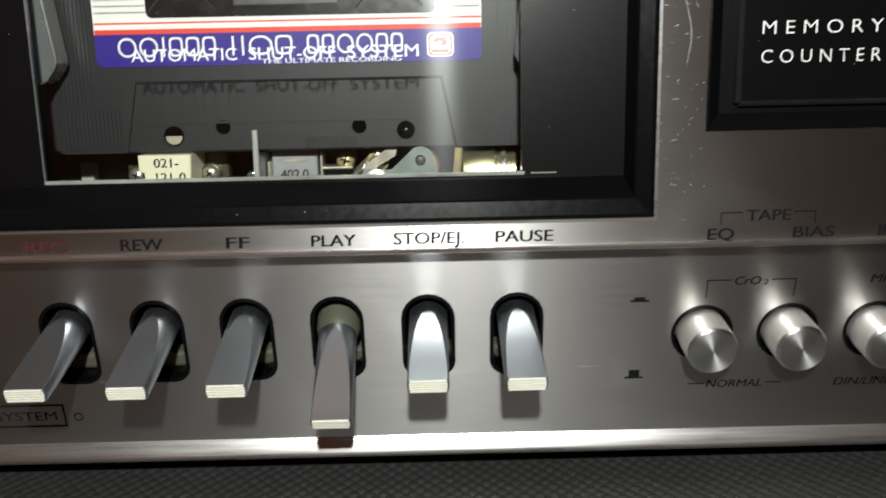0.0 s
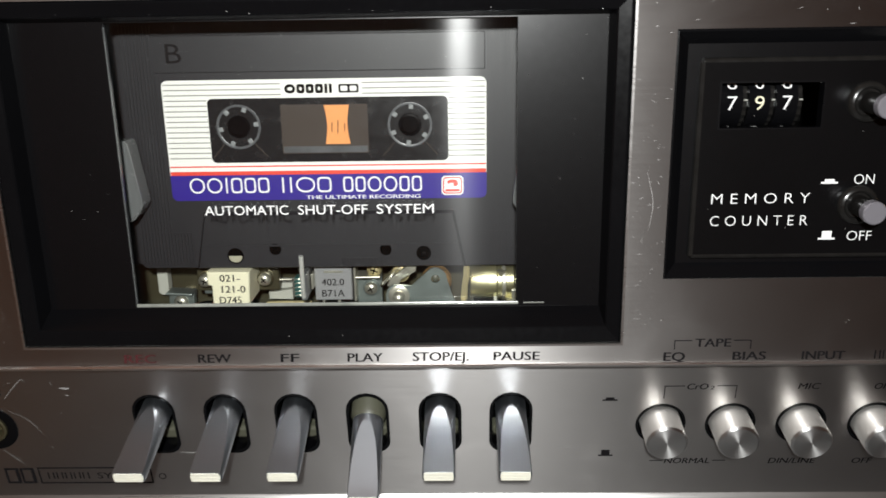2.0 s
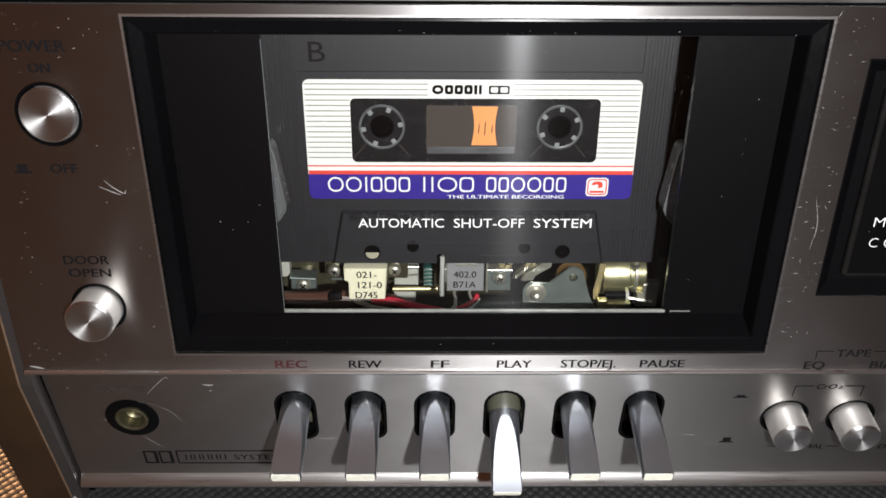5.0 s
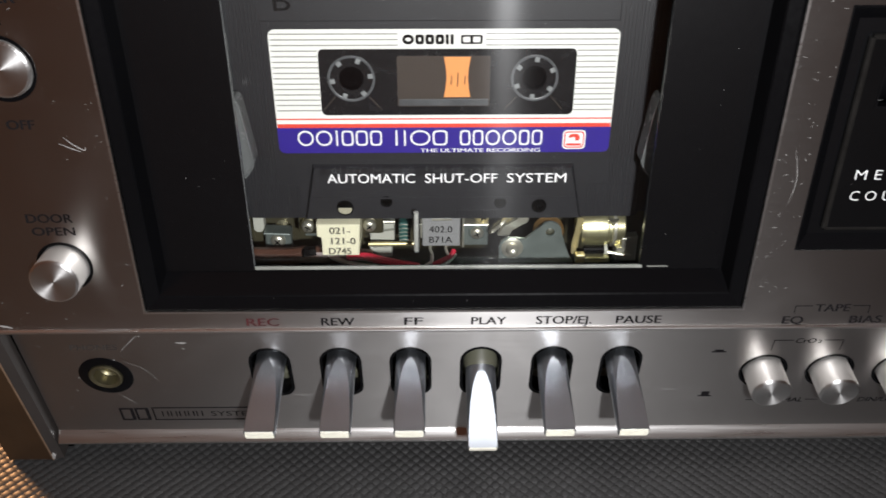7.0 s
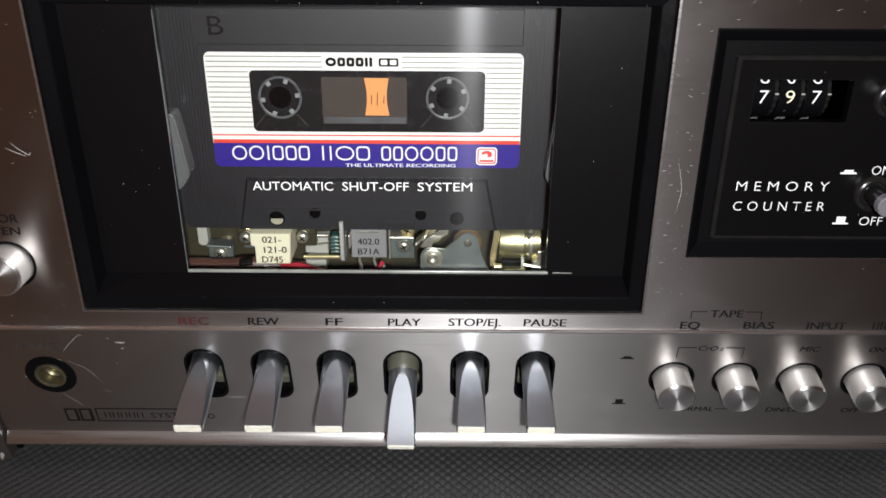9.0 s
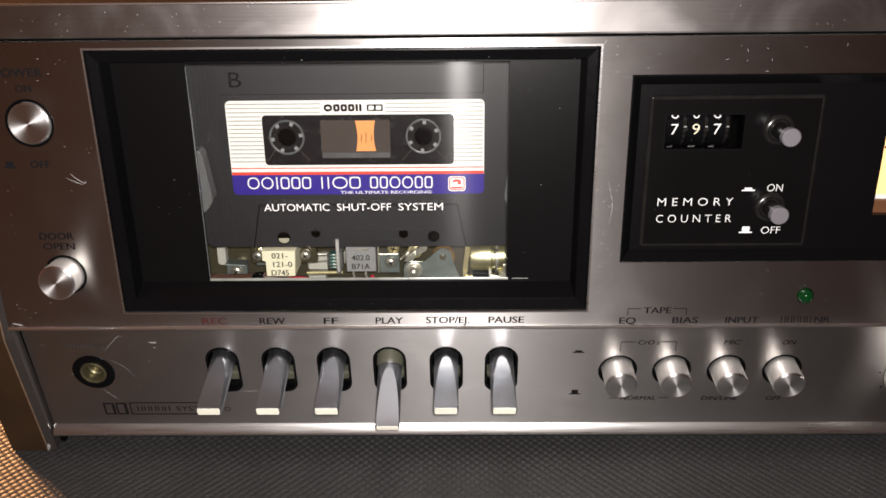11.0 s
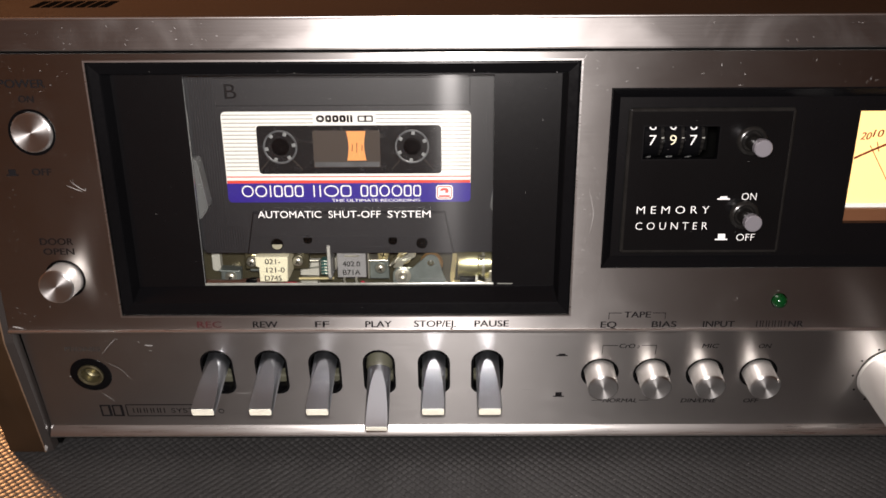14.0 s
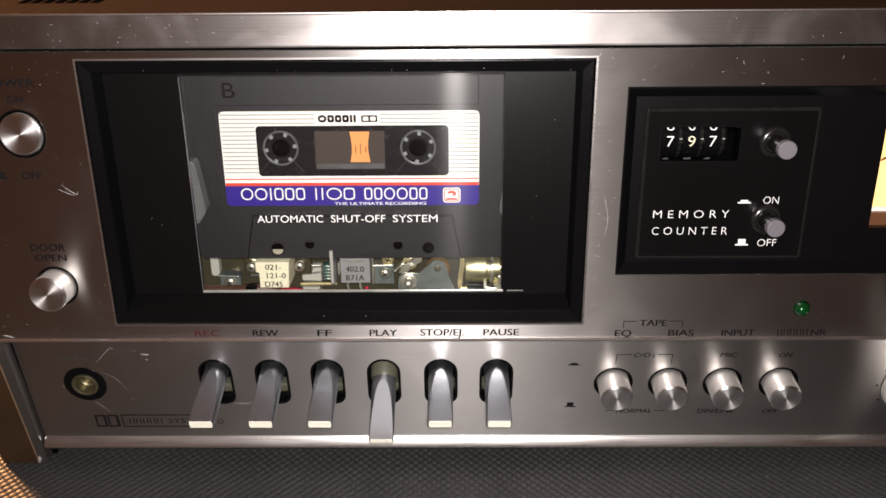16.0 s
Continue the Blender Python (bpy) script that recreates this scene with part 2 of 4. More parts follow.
def slot_outline(cu, v0, v1, half, grow=0.0, k=10):
    """A slot with a round top and softly rounded bottom corners."""
    h = half + grow
    top = v1 + grow - h
    pts = [(cu + h * math.cos(math.pi * i / (2 * k) * 2), top + h * math.sin(math.pi * i / (2 * k) * 2)) for i in range(k + 1)]
    r, low_ = 3.6, v0 - grow
    pts += [(cu - h + r - r * math.cos(radians(90 * i / 5)), low_ + r - r * math.sin(radians(90 * i / 5))) for i in range(6)]
    pts += [(cu + h - r + r * math.sin(radians(90 * i / 5)), low_ + r - r * math.cos(radians(90 * i / 5))) for i in range(6)]
    return pts


def plate(outer, holes, w0, w1):
    """A flat plate between w0 and w1 with openings that go through it."""
    bm = bmesh.new()
    edges = []
    for loop in (outer, *holes):
        vs = [bm.verts.new((p[0], p[1], w1)) for p in loop]
        edges += [bm.edges.new((vs[i], vs[(i + 1) % len(vs)])) for i in range(len(vs))]
    bmesh.ops.triangle_fill(bm, use_beauty=True, use_dissolve=False, edges=edges)
    faces = list(bm.faces)
    got = bmesh.ops.extrude_face_region(bm, geom=faces)
    for v in got["geom"]:
        if isinstance(v, bmesh.types.BMVert):
            v.co.z = w0
    return bm


def rect(u0, u1, v0, v1):
    return [(u0, v0), (u1, v0), (u1, v1), (u0, v1)]


def flat(pts, w, thick=0.06):
    return plate(pts, [], w, w + thick)


def soft_plate(pts, w0, w1, inset=0.5):
    """A plate whose front rim is rounded off towards the middle of its outline."""
    cu, cv = sum(p[0] for p in pts) / len(pts), sum(p[1] for p in pts) / len(pts)
    half = max(abs(p[0] - cu) for p in pts)
    k = 1 - inset / half
    near = [(cu + (a - cu) * (1 + k) / 2, cv + (b - cv) * (1 + k) / 2) for a, b in pts]
    inner = [(cu + (a - cu) * k, cv + (b - cv) * k) for a, b in pts]
    return loft([[(*p, w0) for p in pts], [(*p, w1 - inset) for p in pts], [(*p, w1 - inset * 0.3) for p in near], [(*p, w1) for p in inner]])


def tube(points, r, n=10):
    """A round rod or wire along points."""
    rings = []
    pts = [Vector(p) for p in points]
    for i, p in enumerate(pts):
        d = (pts[min(i + 1, len(pts) - 1)] - pts[max(i - 1, 0)]).normalized()
        a = d.orthogonal().normalized() if i == 0 else (side - d * side.dot(d)).normalized()
        side = a
        b = d.cross(a)
        rings.append([tuple(p + r * (math.cos(2 * math.pi * k / n) * a + math.sin(2 * math.pi * k / n) * b)) for k in range(n)])
    return loft(rings)


def curve_points(pts, k=8):
    """Smooth points through a few given ones (Catmull-Rom)."""
    ps = [Vector(p) for p in pts]
    ps = [2 * ps[0] - ps[1], *ps, 2 * ps[-1] - ps[-2]]
    out = []
    for a, b, c, d in zip(ps, ps[1:], ps[2:], ps[3:]):
        for i in range(k):
            t = i / k
            out.append(0.5 * (2 * b + (c - a) * t + (2 * a - 5 * b + 4 * c - d) * t * t + (3 * b - a - 3 * c + d) * t ** 3))
    return [*out, ps[-2]]


CAP = 0.729  # capital height of the built-in font at size one


def words(text, u, v, width, height, w, slant=0.0, spacing=1.0, bold=0.0, thin=0.0):
    """Lettering centred at (u, v), of that width and capital height, lying on the plane w."""
    cu = bpy.data.curves.new("text", "FONT")
    cu.body, cu.resolution_u, cu.space_character, cu.offset = text, 3, spacing, -thin
    ob = bpy.data.objects.new("text", cu)
    scene.collection.objects.link(ob)
    bpy.context.view_layer.update()
    me = bpy.data.meshes.new_from_object(ob.evaluated_get(bpy.context.evaluated_depsgraph_get()))
    bpy.data.objects.remove(ob)
    bpy.data.curves.remove(cu)
    bm = bmesh.new()
    bm.from_mesh(me)
    bpy.data.meshes.remove(me)
    lo = [min(p.co[i] for p in bm.verts) for i in (0, 1)]
    hi = [max(p.co[i] for p in bm.verts) for i in (0, 1)]
    for p in bm.verts:
        y = p.co.y / CAP - 0.5
        x = (p.co.x - lo[0]) / (hi[0] - lo[0]) - 0.5
        p.co = (u + x * width + slant * y * height, v + y * height, w)
    if bold:
        # a second impression beside the first thickens the strokes
        twin = bmesh.ops.duplicate(bm, geom=bm.verts[:] + bm.edges[:] + bm.faces[:])
        for p in twin["geom"]:
            if isinstance(p, bmesh.types.BMVert):
                p.co += Vector((bold, 0, 0.012))
    return bm


def bars(u0, u1, v, height, count, w, gap=0.25, hollow=0.0):
    """Plain bars in place of a maker's name: count blocks in a row."""
    bm = bmesh.new()
    step = (u1 - u0) / count
    for i in range(count):
        a, b = u0 + i * step, u0 + (i + 1 - gap) * step
        lo_, hi_ = v - height / 2, v + height / 2
        if hollow:
            for c in (a, b - hollow):
                box(c, c + hollow, lo_, hi_, w, w + 0.06, 0, bm)
        else:
            box(a, b, lo_, hi_, w, w + 0.06, 0, bm)
    return bm


def shapes(u0, u1, v, height, kinds, w, stroke, gap=0.3):
    """Plain shapes in place of a maker's name: O a round outline, U a narrower one with squarer corners, I an upright bar."""
    bm = bmesh.new()
    size = {"O": 1.0, "I": 0.30, "U": 0.74}
    unit = (u1 - u0 - gap * (len(kinds) - 1)) / sum(size[k] for k in kinds)
    a = u0
    for kind in kinds:
        b = a + size[kind] * unit
        if kind != "I":
            n, loops = 28, []
            for d in (0.0, stroke):
                ru, rv, cu, p = (b - a) / 2 - d, height / 2 - d, (a + b) / 2, (0.95 if kind == "O" else 0.5)
                loop = []
                for i in range(n):
                    c, e = math.cos(2 * math.pi * i / n), math.sin(2 * math.pi * i / n)
                    loop.append(bm.verts.new((cu + math.copysign(abs(c) ** p, c) * max(ru, 0.05), v + math.copysign(abs(e) ** p, e) * rv, w)))
                loops.append(loop)
            for i in range(n):
                bm.faces.new((loops[0][i], loops[0][(i + 1) % n], loops[1][(i + 1) % n], loops[1][i]))
        else:
            c = (a + b - stroke) / 2
            bm.faces.new([bm.verts.new((x, y, w)) for x, y in rect(c, c + stroke, v - height / 2, v + height / 2)])
        a = b + gap
    return bm


# panel frames: x along the deck, y up the panel, z out of it
UP = pose(0, -0.003108, 0.06072) @ pose(0, 0, 0, 90 - 11.4)
LOW = pose(0, 0, 0, 90)


def on(frame_, u, v, w=0.0):
    return frame_ @ Matrix.Translation((u * MM, v * MM, w * MM))


# ---- setting ----
def setting(name, bm, mat_, label, category):
    for v in bm.verts:
        v.co *= MM
    bmesh.ops.recalc_face_normals(bm, faces=bm.faces)
    me = bpy.data.meshes.new(name)
    bm.to_mesh(me)
    bm.free()
    me.materials.append(mat_)
    ob = tagged(new(name, me), label, category, kind="structure")
    WHERE[ob] = Matrix.Identity(4)
    return ob


# unseen room shell, added for dim warm reflections and bounce light
setting("floor", box(-2200, 2200, -2200, 2200, -780, -740), FLOORING, "unseen plain brown floor added for dim reflections", "floor")
setting("ceiling", box(-2200, 2200, -2200, 2200, 1700, 1750), WALL, "unseen plain ceiling added for dim reflections", "ceiling")
setting("wall_north", box(-2200, 2200, 2100, 2200, -740, 1700), WALL, "unseen plain wall added for dim reflections", "wall")
setting("wall_south", box(-2200, 2200, -2200, -2100, -740, 1700), WALL, "unseen plain wall added for dim reflections", "wall")
setting("wall_west", box(-2200, -2100, -2100, 2100, -740, 1700), WALL, "unseen plain wall added for dim reflections", "wall")
setting("wall_east", box(2100, 2200, -2100, 2100, -740, 1700), WALL, "unseen plain wall added for dim reflections", "wall")

cabinet = thing("table", "low table covered in dark embossed vinyl under the deck", "table")
part("tabletop", box(-700, 700, -420, 620, -40, -1.05, 2.0), MAT, cabinet)
for a in (-660, 660):
    for b in (-380, 580):
        part("leg", box(a - 25, a + 25, b - 25, b + 25, -740, -40.5, 3.0), WOOD, cabinet)


def weave():
    """Raised soft lozenges of the embossed vinyl, each row set half a step aside."""
    verts, faces = [], []
    step, row = 3.2, 1.48
    wobble = random.Random(11)
    for j in range(-64, 27):
        for i in range(-74, 75):
            x, y = (i + 0.5 * (j % 2)) * step, j * row
            h = wobble.uniform(0.30, 0.40)
            n = len(verts)
            for z, k in ((-1.1, 0.97), (-1.1 + 0.6 * h, 0.72), (-1.1 + h, 0.36)):
                for q in range(6):
                    c, e = math.cos(q * math.pi / 3), math.sin(q * math.pi / 3)
                    verts.append((MM * (x + k * step * 0.54 * c), MM * (y + k * row * 0.98 * e), MM * z))
            for r in (0, 6):
                faces += [(n + r + q, n + r + (q + 1) % 6, n + r + 6 + (q + 1) % 6, n + r + 6 + q) for q in range(6)]
            faces.append(tuple(n + 12 + q for q in range(6)))
    me = bpy.data.meshes.new("vinyl_grain")
    me.from_pydata(verts, [], faces)
    me.materials.append(MAT)
    for p in me.polygons:
        p.use_smooth = True
    return place(tagged(new("vinyl_grain", me), kind="stuff"), cabinet, Matrix.Identity(4))


weave()

# ---- the deck ----
deck = thing("cassette_deck", "silver brushed-aluminium cassette deck with walnut side cheeks on the vinyl table", "cassette deck")
LEFT, RIGHT = -139.5, 205.0

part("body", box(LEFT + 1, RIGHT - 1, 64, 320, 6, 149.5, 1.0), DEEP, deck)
part("foot", box(-125, -100, 20, 45, -0.45, 7, 0.5), BLACK, deck)
part("foot", box(165, 190, 20, 45, -0.45, 7, 0.5), BLACK, deck)
part("foot", box(-125, -100, 280, 305, -0.45, 7, 0.5), BLACK, deck)
part("foot", box(165, 190, 280, 305, -0.45, 7, 0.5), BLACK, deck)
part("floor_pan", box(LEFT + 1, RIGHT - 1, 3.0, 64, 6, 8), DEEP, deck)

# side cheeks: outline from the side as (y, z)
OUTLINE = [(-2.6, -0.4), (-4.2, 50), (7.0, 112), (14.2, 151), (20, 153), (325, 153), (325, -0.4)]


def cheek(u0, u1, cut):
    """An upright board with a chamfered inner front edge."""
    bm = bmesh.new()
    a = [bm.verts.new((u0, y, z)) for y, z in OUTLINE]
    mid = u1 - cut
    b = [bm.verts.new((mid, y, z)) for y, z in OUTLINE]
    n = len(a)
    for i in range(n):
        bm.faces.new((a[i], a[(i + 1) % n], b[(i + 1) % n], b[i]))
    bm.faces.new(a)
    bm.faces.new(b[::-1])
    return bm


def cheek_edge(u0, u1):
    inner = [(y + (0.7 if i < 4 else 0), z - (0 if i < 4 else 1)) for i, (y, z) in enumerate(OUTLINE[:5])]
    return loft([[(u0 + 0.02, y, z), (u1, yi, z), (u1, yi + 8, z), (u0 + 0.02, yi + 8, z)] for (y, z), (yi, zi) in zip(OUTLINE[:4], inner[:4])])


left_cheek = part("side_cheek", cheek(-155.0, -141.1, 1.3), WOOD, deck, "walnut-veneered side cheek")
part("front_edging", cheek_edge(-142.45, -139.6), EDGE, left_cheek, "worn grey edging strip")
# pale tube along the corner: wear and the edge's highlight, both as colour
part("worn_highlight", tube([(-142.4, y - 0.05, z) for y, z in OUTLINE[:4]], 0.28, 6), WORN_HIGHLIGHT, left_cheek, "pale worn edge of the veneer with its highlight")
part("worn_corner", soft_plate([(-142.5, 0.3), (-141.9, 0.0), (-141.2, 1.6), (-141.7, 3.0), (-142.2, 2.2)], -0.6, 0.25, 0.2), DUST, left_cheek, "pale chipped corner", pose(0, -0.0027, 0, 90))
# solid dark filler standing for the shade in the gap beside the cheek
part("side_gap", loft([[(u, y + 4.5, z) for u, y, z in ((-139.9, a, b), (-138.0, a, b), (-138.0, a + 20, b), (-139.9, a + 20, b))] for a, b in OUTLINE[:2]]), DEEP, deck)
part("side_cheek", cheek(207.5, 217.5, 0), WOOD, deck, "walnut-veneered side cheek")

top_cover = part("top_cover", box(LEFT, RIGHT, 17.5, 320, 149.6, 150.8, 0.4), TOP, deck, "dark satin top cover")
mark = bars(-120, -96, 0, 6.6, 7, 0, 0.28)
for v in mark.verts:
    v.co.x += 0.25 * v.co.y
tagged(part("maker_mark", mark, DEEP, top_cover, "row of plain dark bars", on(pose(0, 0.0305, 0.15081), 0, 0)), kind="stuff")

# trim bar along the top of the front
TRIM = UP @ pose(0, 0.0832, 0.0003, -6.0)
part("trim_bar", box(LEFT, RIGHT, 0, 8.9, -5, 0.6, 0.5), TRIM_ALU, deck, "brushed aluminium trim bar", TRIM)
part("trim_edge", box(LEFT, RIGHT, 8.4, 9.3, -3.0, 0.35, 0.25), ALU_BRIGHT, deck, "", TRIM)
part("trim_groove", box(LEFT, RIGHT, 81.6, 83.6, -5, -1.4), DEEP, deck, "", UP)

# upper panel with its openings
BZ = (-102.0, 41.4, -0.4, 79.9)
FA = (50.5, 197.0, 15.6, 71.9)
POWER, DOORKEY = (-120.5, 59.5), (-118.2, 12.6)
holes = [rect(*BZ), rect(*FA), [p[:2] for p in circle(7.0, 0, 36, *POWER)], [p[:2] for p in circle(6.4, 0, 36, *DOORKEY)], [p[:2] for p in circle(2.6, 0, 20, 107.9, 4.3)]]
upper = part("upper_panel", plate(rect(LEFT, RIGHT, -5.4, 82.3), holes, -2.0, 0.0), ALU, deck, "leaning upper panel of brushed aluminium", UP)
part("lower_edge", loft([[(u, -5.2, -0.02), (u, -5.35, 0.45), (u, -5.7, 0.75), (u, -6.15, 0.7), (u, -6.4, 0.2), (u, -6.4, -2.6), (u, -5.2, -2.6)] for u in (LEFT, RIGHT)]), ALU_BRIGHT, upper, "bright polished lower edge", UP, True)
part("opening_edge", plate(rect(BZ[0] - 0.5, BZ[1] + 0.5, BZ[2] - 0.5, BZ[3] + 0.5), [rect(BZ[0] + 0.05, BZ[1] - 0.05, BZ[2] + 0.05, BZ[3] - 0.05)], -0.6, 0.06), ALU_BRIGHT, upper, "thin bright edge round the opening", UP)

# lower panel
SLOT_U = [-75.8, -57.4, -39.2, -20.8, -2.2, 15.9]
KNOB_U = [54.2, 71.9, 89.8, 108.0]
lower_holes = [slot_outline(u, 24.6, 43.7, 5.5) for u in SLOT_U] + [[p[:2] for p in circle(6.4, 0, 36, u, 33.4)] for u in KNOB_U] + [[p[:2] for p in circle(7.0, 0, 36, -119.3, 33.4)], [p[:2] for p in circle(4.0, 0, 24, 153, 32.5)]]
lower = part("lower_panel", plate([(-138.7, 9.6), (RIGHT, 9.6), (RIGHT, 56.0), (-138.7, 56.0)], lower_holes, -2.0, 0.0), ALU, deck, "upright lower panel of brushed aluminium", LOW)
part("bottom_lip", loft([[(u, 9.9, -2), (u, 9.9, 0.02), (u, 9.3, 0.5), (u, 7.6, 2.3), (u, 6.9, 2.5), (u, 6.2, 2.2), (u, 6.0, -2)] for u in (-138.8, RIGHT)]), ALU_BRIGHT, lower, "bright bevelled bottom lip", LOW, True)
part("backing", box(LEFT + 2, RIGHT - 2, 10, 52, -12.5, -12), DEEP, deck, "", LOW)

# cassette door: rim, sloping frame, black panel, clear window
RIM = ((0.1, 0.1, -8.0), (0.1, 0.1, -0.8), (0.35, 0.35, -0.4), (0.8, 0.8, -0.3), (3.4, 3.6, -0.9), (3.7, 4.0, -1.2), (4.6, 7.5, -6.0), (4.7, 7.7, -8.0))
door = part("door_frame", loft([[(BZ[0] + d, BZ[2] + e, w), (BZ[1] - d, BZ[2] + e, w), (BZ[1] - d, BZ[3] - d, w), (BZ[0] + d, BZ[3] - d, w)] for d, e, w in RIM], ends=False), BLACK, deck, "black plastic frame of the cassette door", UP)
WIN = (-76.0, 23.6, 7.6, 75.6)
part("door_panel", plate(rect(BZ[0] + 4.5, BZ[1] - 4.5, BZ[2] + 7.4, BZ[3] - 3.9), [rect(WIN[0], 16.8, WIN[2] + 0.3, WIN[3] - 0.6)], -7.6, -6.2), GLOSS_BLACK, door, "glossy black door panel", UP)
pane = part("window_pane", plate(rect(WIN[0] - 1, 17.8, WIN[2] - 0.6, WIN[3]), [], -8.1, -7.9), CLEAR, door, "clear acrylic window", UP)
pane.visible_shadow = False
part("pane_edge", box(WIN[0], 17.4, WIN[2], WIN[2] + 0.75, -6.6, -5.9, 0.15), PANE_EDGE, door, "bright cut edge of the acrylic", UP)
part("pane_edge", box(18.6, WIN[1], WIN[2] + 0.25, WIN[2] + 0.5, -6.4, -6.0), PANE_EDGE, door, "", UP)
part("pane_edge", box(WIN[0] - 0.06, WIN[0] + 0.06, WIN[2], WIN[3] - 1.5, -6.6, -6.1), CLIP, door, "", UP)
part("pane_latch", box(-86.2, -83.2, 5.8, 6.7, -6.4, -5.7, 0.2), CLIP, door, "small milky latch", UP)
for text, a, b in (("AUTOMATIC", -57.0, -37.1), ("SHUT-OFF", -34.8, -18.4), ("SYSTEM", -16.2, -2.7)):
    part("lettering", words(text, (a + b) / 2, 31.8, b - a, 2.4, -6.0), INK_WHITE, door, "white printed word", UP)

# cavity behind the door, its shade put into near-black walls
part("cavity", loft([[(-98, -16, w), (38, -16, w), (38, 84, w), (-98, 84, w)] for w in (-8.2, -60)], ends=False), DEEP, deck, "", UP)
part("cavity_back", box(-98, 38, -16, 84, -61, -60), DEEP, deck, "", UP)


# levers
def lever(r=3.9, length=20.5, tip=1.45):
    """A round rod cut to a flat blade by two slanting planes; root at w = -10, tip at w = length."""
    rings = []
    for w in (-10, 0.8, 1.6, 2.6, 3.8, 5, 6.5, 8, 9.5, 11, 12.5, 14, 15.5, 17, 18.5, length - 0.3, length):
        t = max(0.0, (w - 0.8) / (length - 0.8))
        h = r - 0.012 - (r - tip) * (1 - (1 - t) ** 1.35)
        a = math.asin(h / r)
        k = 0.93 if w == length else 1.0
        half = r * math.cos(a)
        arc = [(-a + 2 * a * i / 14) for i in range(15)]
        ring = [(k * r * math.cos(q), r * math.sin(q), w) for q in arc]
        ring += [(k * half * (1 - 2 * i / 5), h, w) for i in range(1, 5)]
        ring += [(-k * r * math.cos(q), r * math.sin(q), w) for q in arc[::-1]]
        ring += [(-k * half * (1 - 2 * i / 5), -h, w) for i in range(1, 5)]
        rings.append(ring)
    return loft(rings)


def lever_tip(r=3.7, tip=1.35):
    """The ribbed end face."""
    bm = bmesh.new()
    for i in range(5):
        c = -tip + (2 * i + 1) * tip / 5
        half = math.sqrt(max(0.1, r * r - c * c)) - 0.15
        box(-half, half, c - tip / 5 + 0.05, c + tip / 5 - 0.05, -0.05, 0.28, 0.08, bm)
    return bm


LEVER_NAMES = ["REC", "REW", "FF", "PLAY", "STOP/EJ.", "PAUSE"]
first = None
for u, word in zip(SLOT_U, LEVER_NAMES):
    down = 24.0 if word == "PLAY" else 5.6
    m = on(LOW, u, 36.9 if word != "PLAY" else 34.4, 0) @ pose(0, 0, 0, down)
    if first is None:
        first = part("lever", lever(), LEVER, deck, "satin grey push lever with a ribbed tip", m, True, 14)
        tip_mesh = part("lever_tip", lever_tip(), TIP, first, "cream ribbed end", m @ Matrix.Translation((0, 0, 0.0205)))
        rim = part("slot_rim", plate(slot_outline(0, 24.6, 43.7, 5.5, -0.05), [slot_outline(0, 24.6, 43.7, 5.5, -0.75)], -6.0, 0.12), BLACK, lower, "black slot rim", on(LOW, u, 0))
        rest = part("slot_guide", box(-4.6, 4.6, 25.4, 29.0, -9, -4.8, 0.8), OLIVE, lower, "pale olive guide", on(LOW, u, 0))
    else:
        o = again(first, deck, m)
        again(tip_mesh, o, m @ Matrix.Translation((0, 0, 0.0205)))
        if word == "PLAY":
            part("collar", turned([(4.5, -12), (4.5, -1.6), (4.05, -0.6)], 32), OLIVE, o, "pale olive collar", m, True)
        again(rim, lower, on(LOW, u, 0))
        again(rest, lower, on(LOW, u, 0))


# push knobs
def push_knob(u, v, frame_, r, length, parent, made={}):
    m = on(frame_, u, v)
    key = (r, length)
    if key not in made:
        body = part("push_knob", turned([(r, -6), (r, length - 0.5)], 40, ends=False), KNOB_SIDE, parent, "turned aluminium push button", m, True)
        face = part("knob_face", turned([(r, length - 0.5), (r - 0.15, length - 0.25), (r - 0.55, length), (r * 0.5, length), (0.05, length)], 48), KNOB_END, body, "circularly brushed end face", m)
        made[key] = (body, face)
        return body
    o = again(made[key][0], parent, m)
    again(made[key][1], o, m)
    return o


def hole_ring(u, v, frame_, r, parent, made={}):
    m = on(frame_, u, v)
    if r not in made:
        made[r] = part("button_hole", turned([(r - 0.03, -7), (r - 0.03, 0.12), (r - 0.7, 0.12), (r - 0.8, -7)], 40, ends=False), BLACK, parent, "black hole liner", m, True)
        return made[r]
    return again(made[r], parent, m)


for u in KNOB_U:
    push_knob(u, 33.4, LOW, 5.1, 7.9, deck)
    hole_ring(u, 33.4, LOW, 6.4, lower)
push_knob(*DOORKEY, UP, 5.5, 7.0, deck)
hole_ring(*DOORKEY, UP, 6.4, upper)
push_knob(*POWER, UP, 6.05, 0.8, deck)
hole_ring(*POWER, UP, 7.0, upper)

level = part("level_knob", turned([(11.2, 0.4), (11.2, 0.8), (10.6, 1.2), (10.2, 21.0), (9.8, 21.6)], 64, ends=False), KNOB_SIDE, deck, "large turned aluminium level knob", on(LOW, 153, 32.5), True)
part("knob_face", turned([(9.8, 21.6), (9.3, 22.0), (5, 21.9), (0.1, 21.85)], 64), KNOB_END, level, "", on(LOW, 153, 32.5), True)
for a in range(0, 360, 30):
    part("scale_dot", flat([p[:2] for p in circle(0.42, 0, 12)], 0.01), INK, lower, "", on(LOW, 153 + 12.6 * math.cos(radians(a + 2)), 32.5 + 12.6 * math.sin(radians(a + 2))))

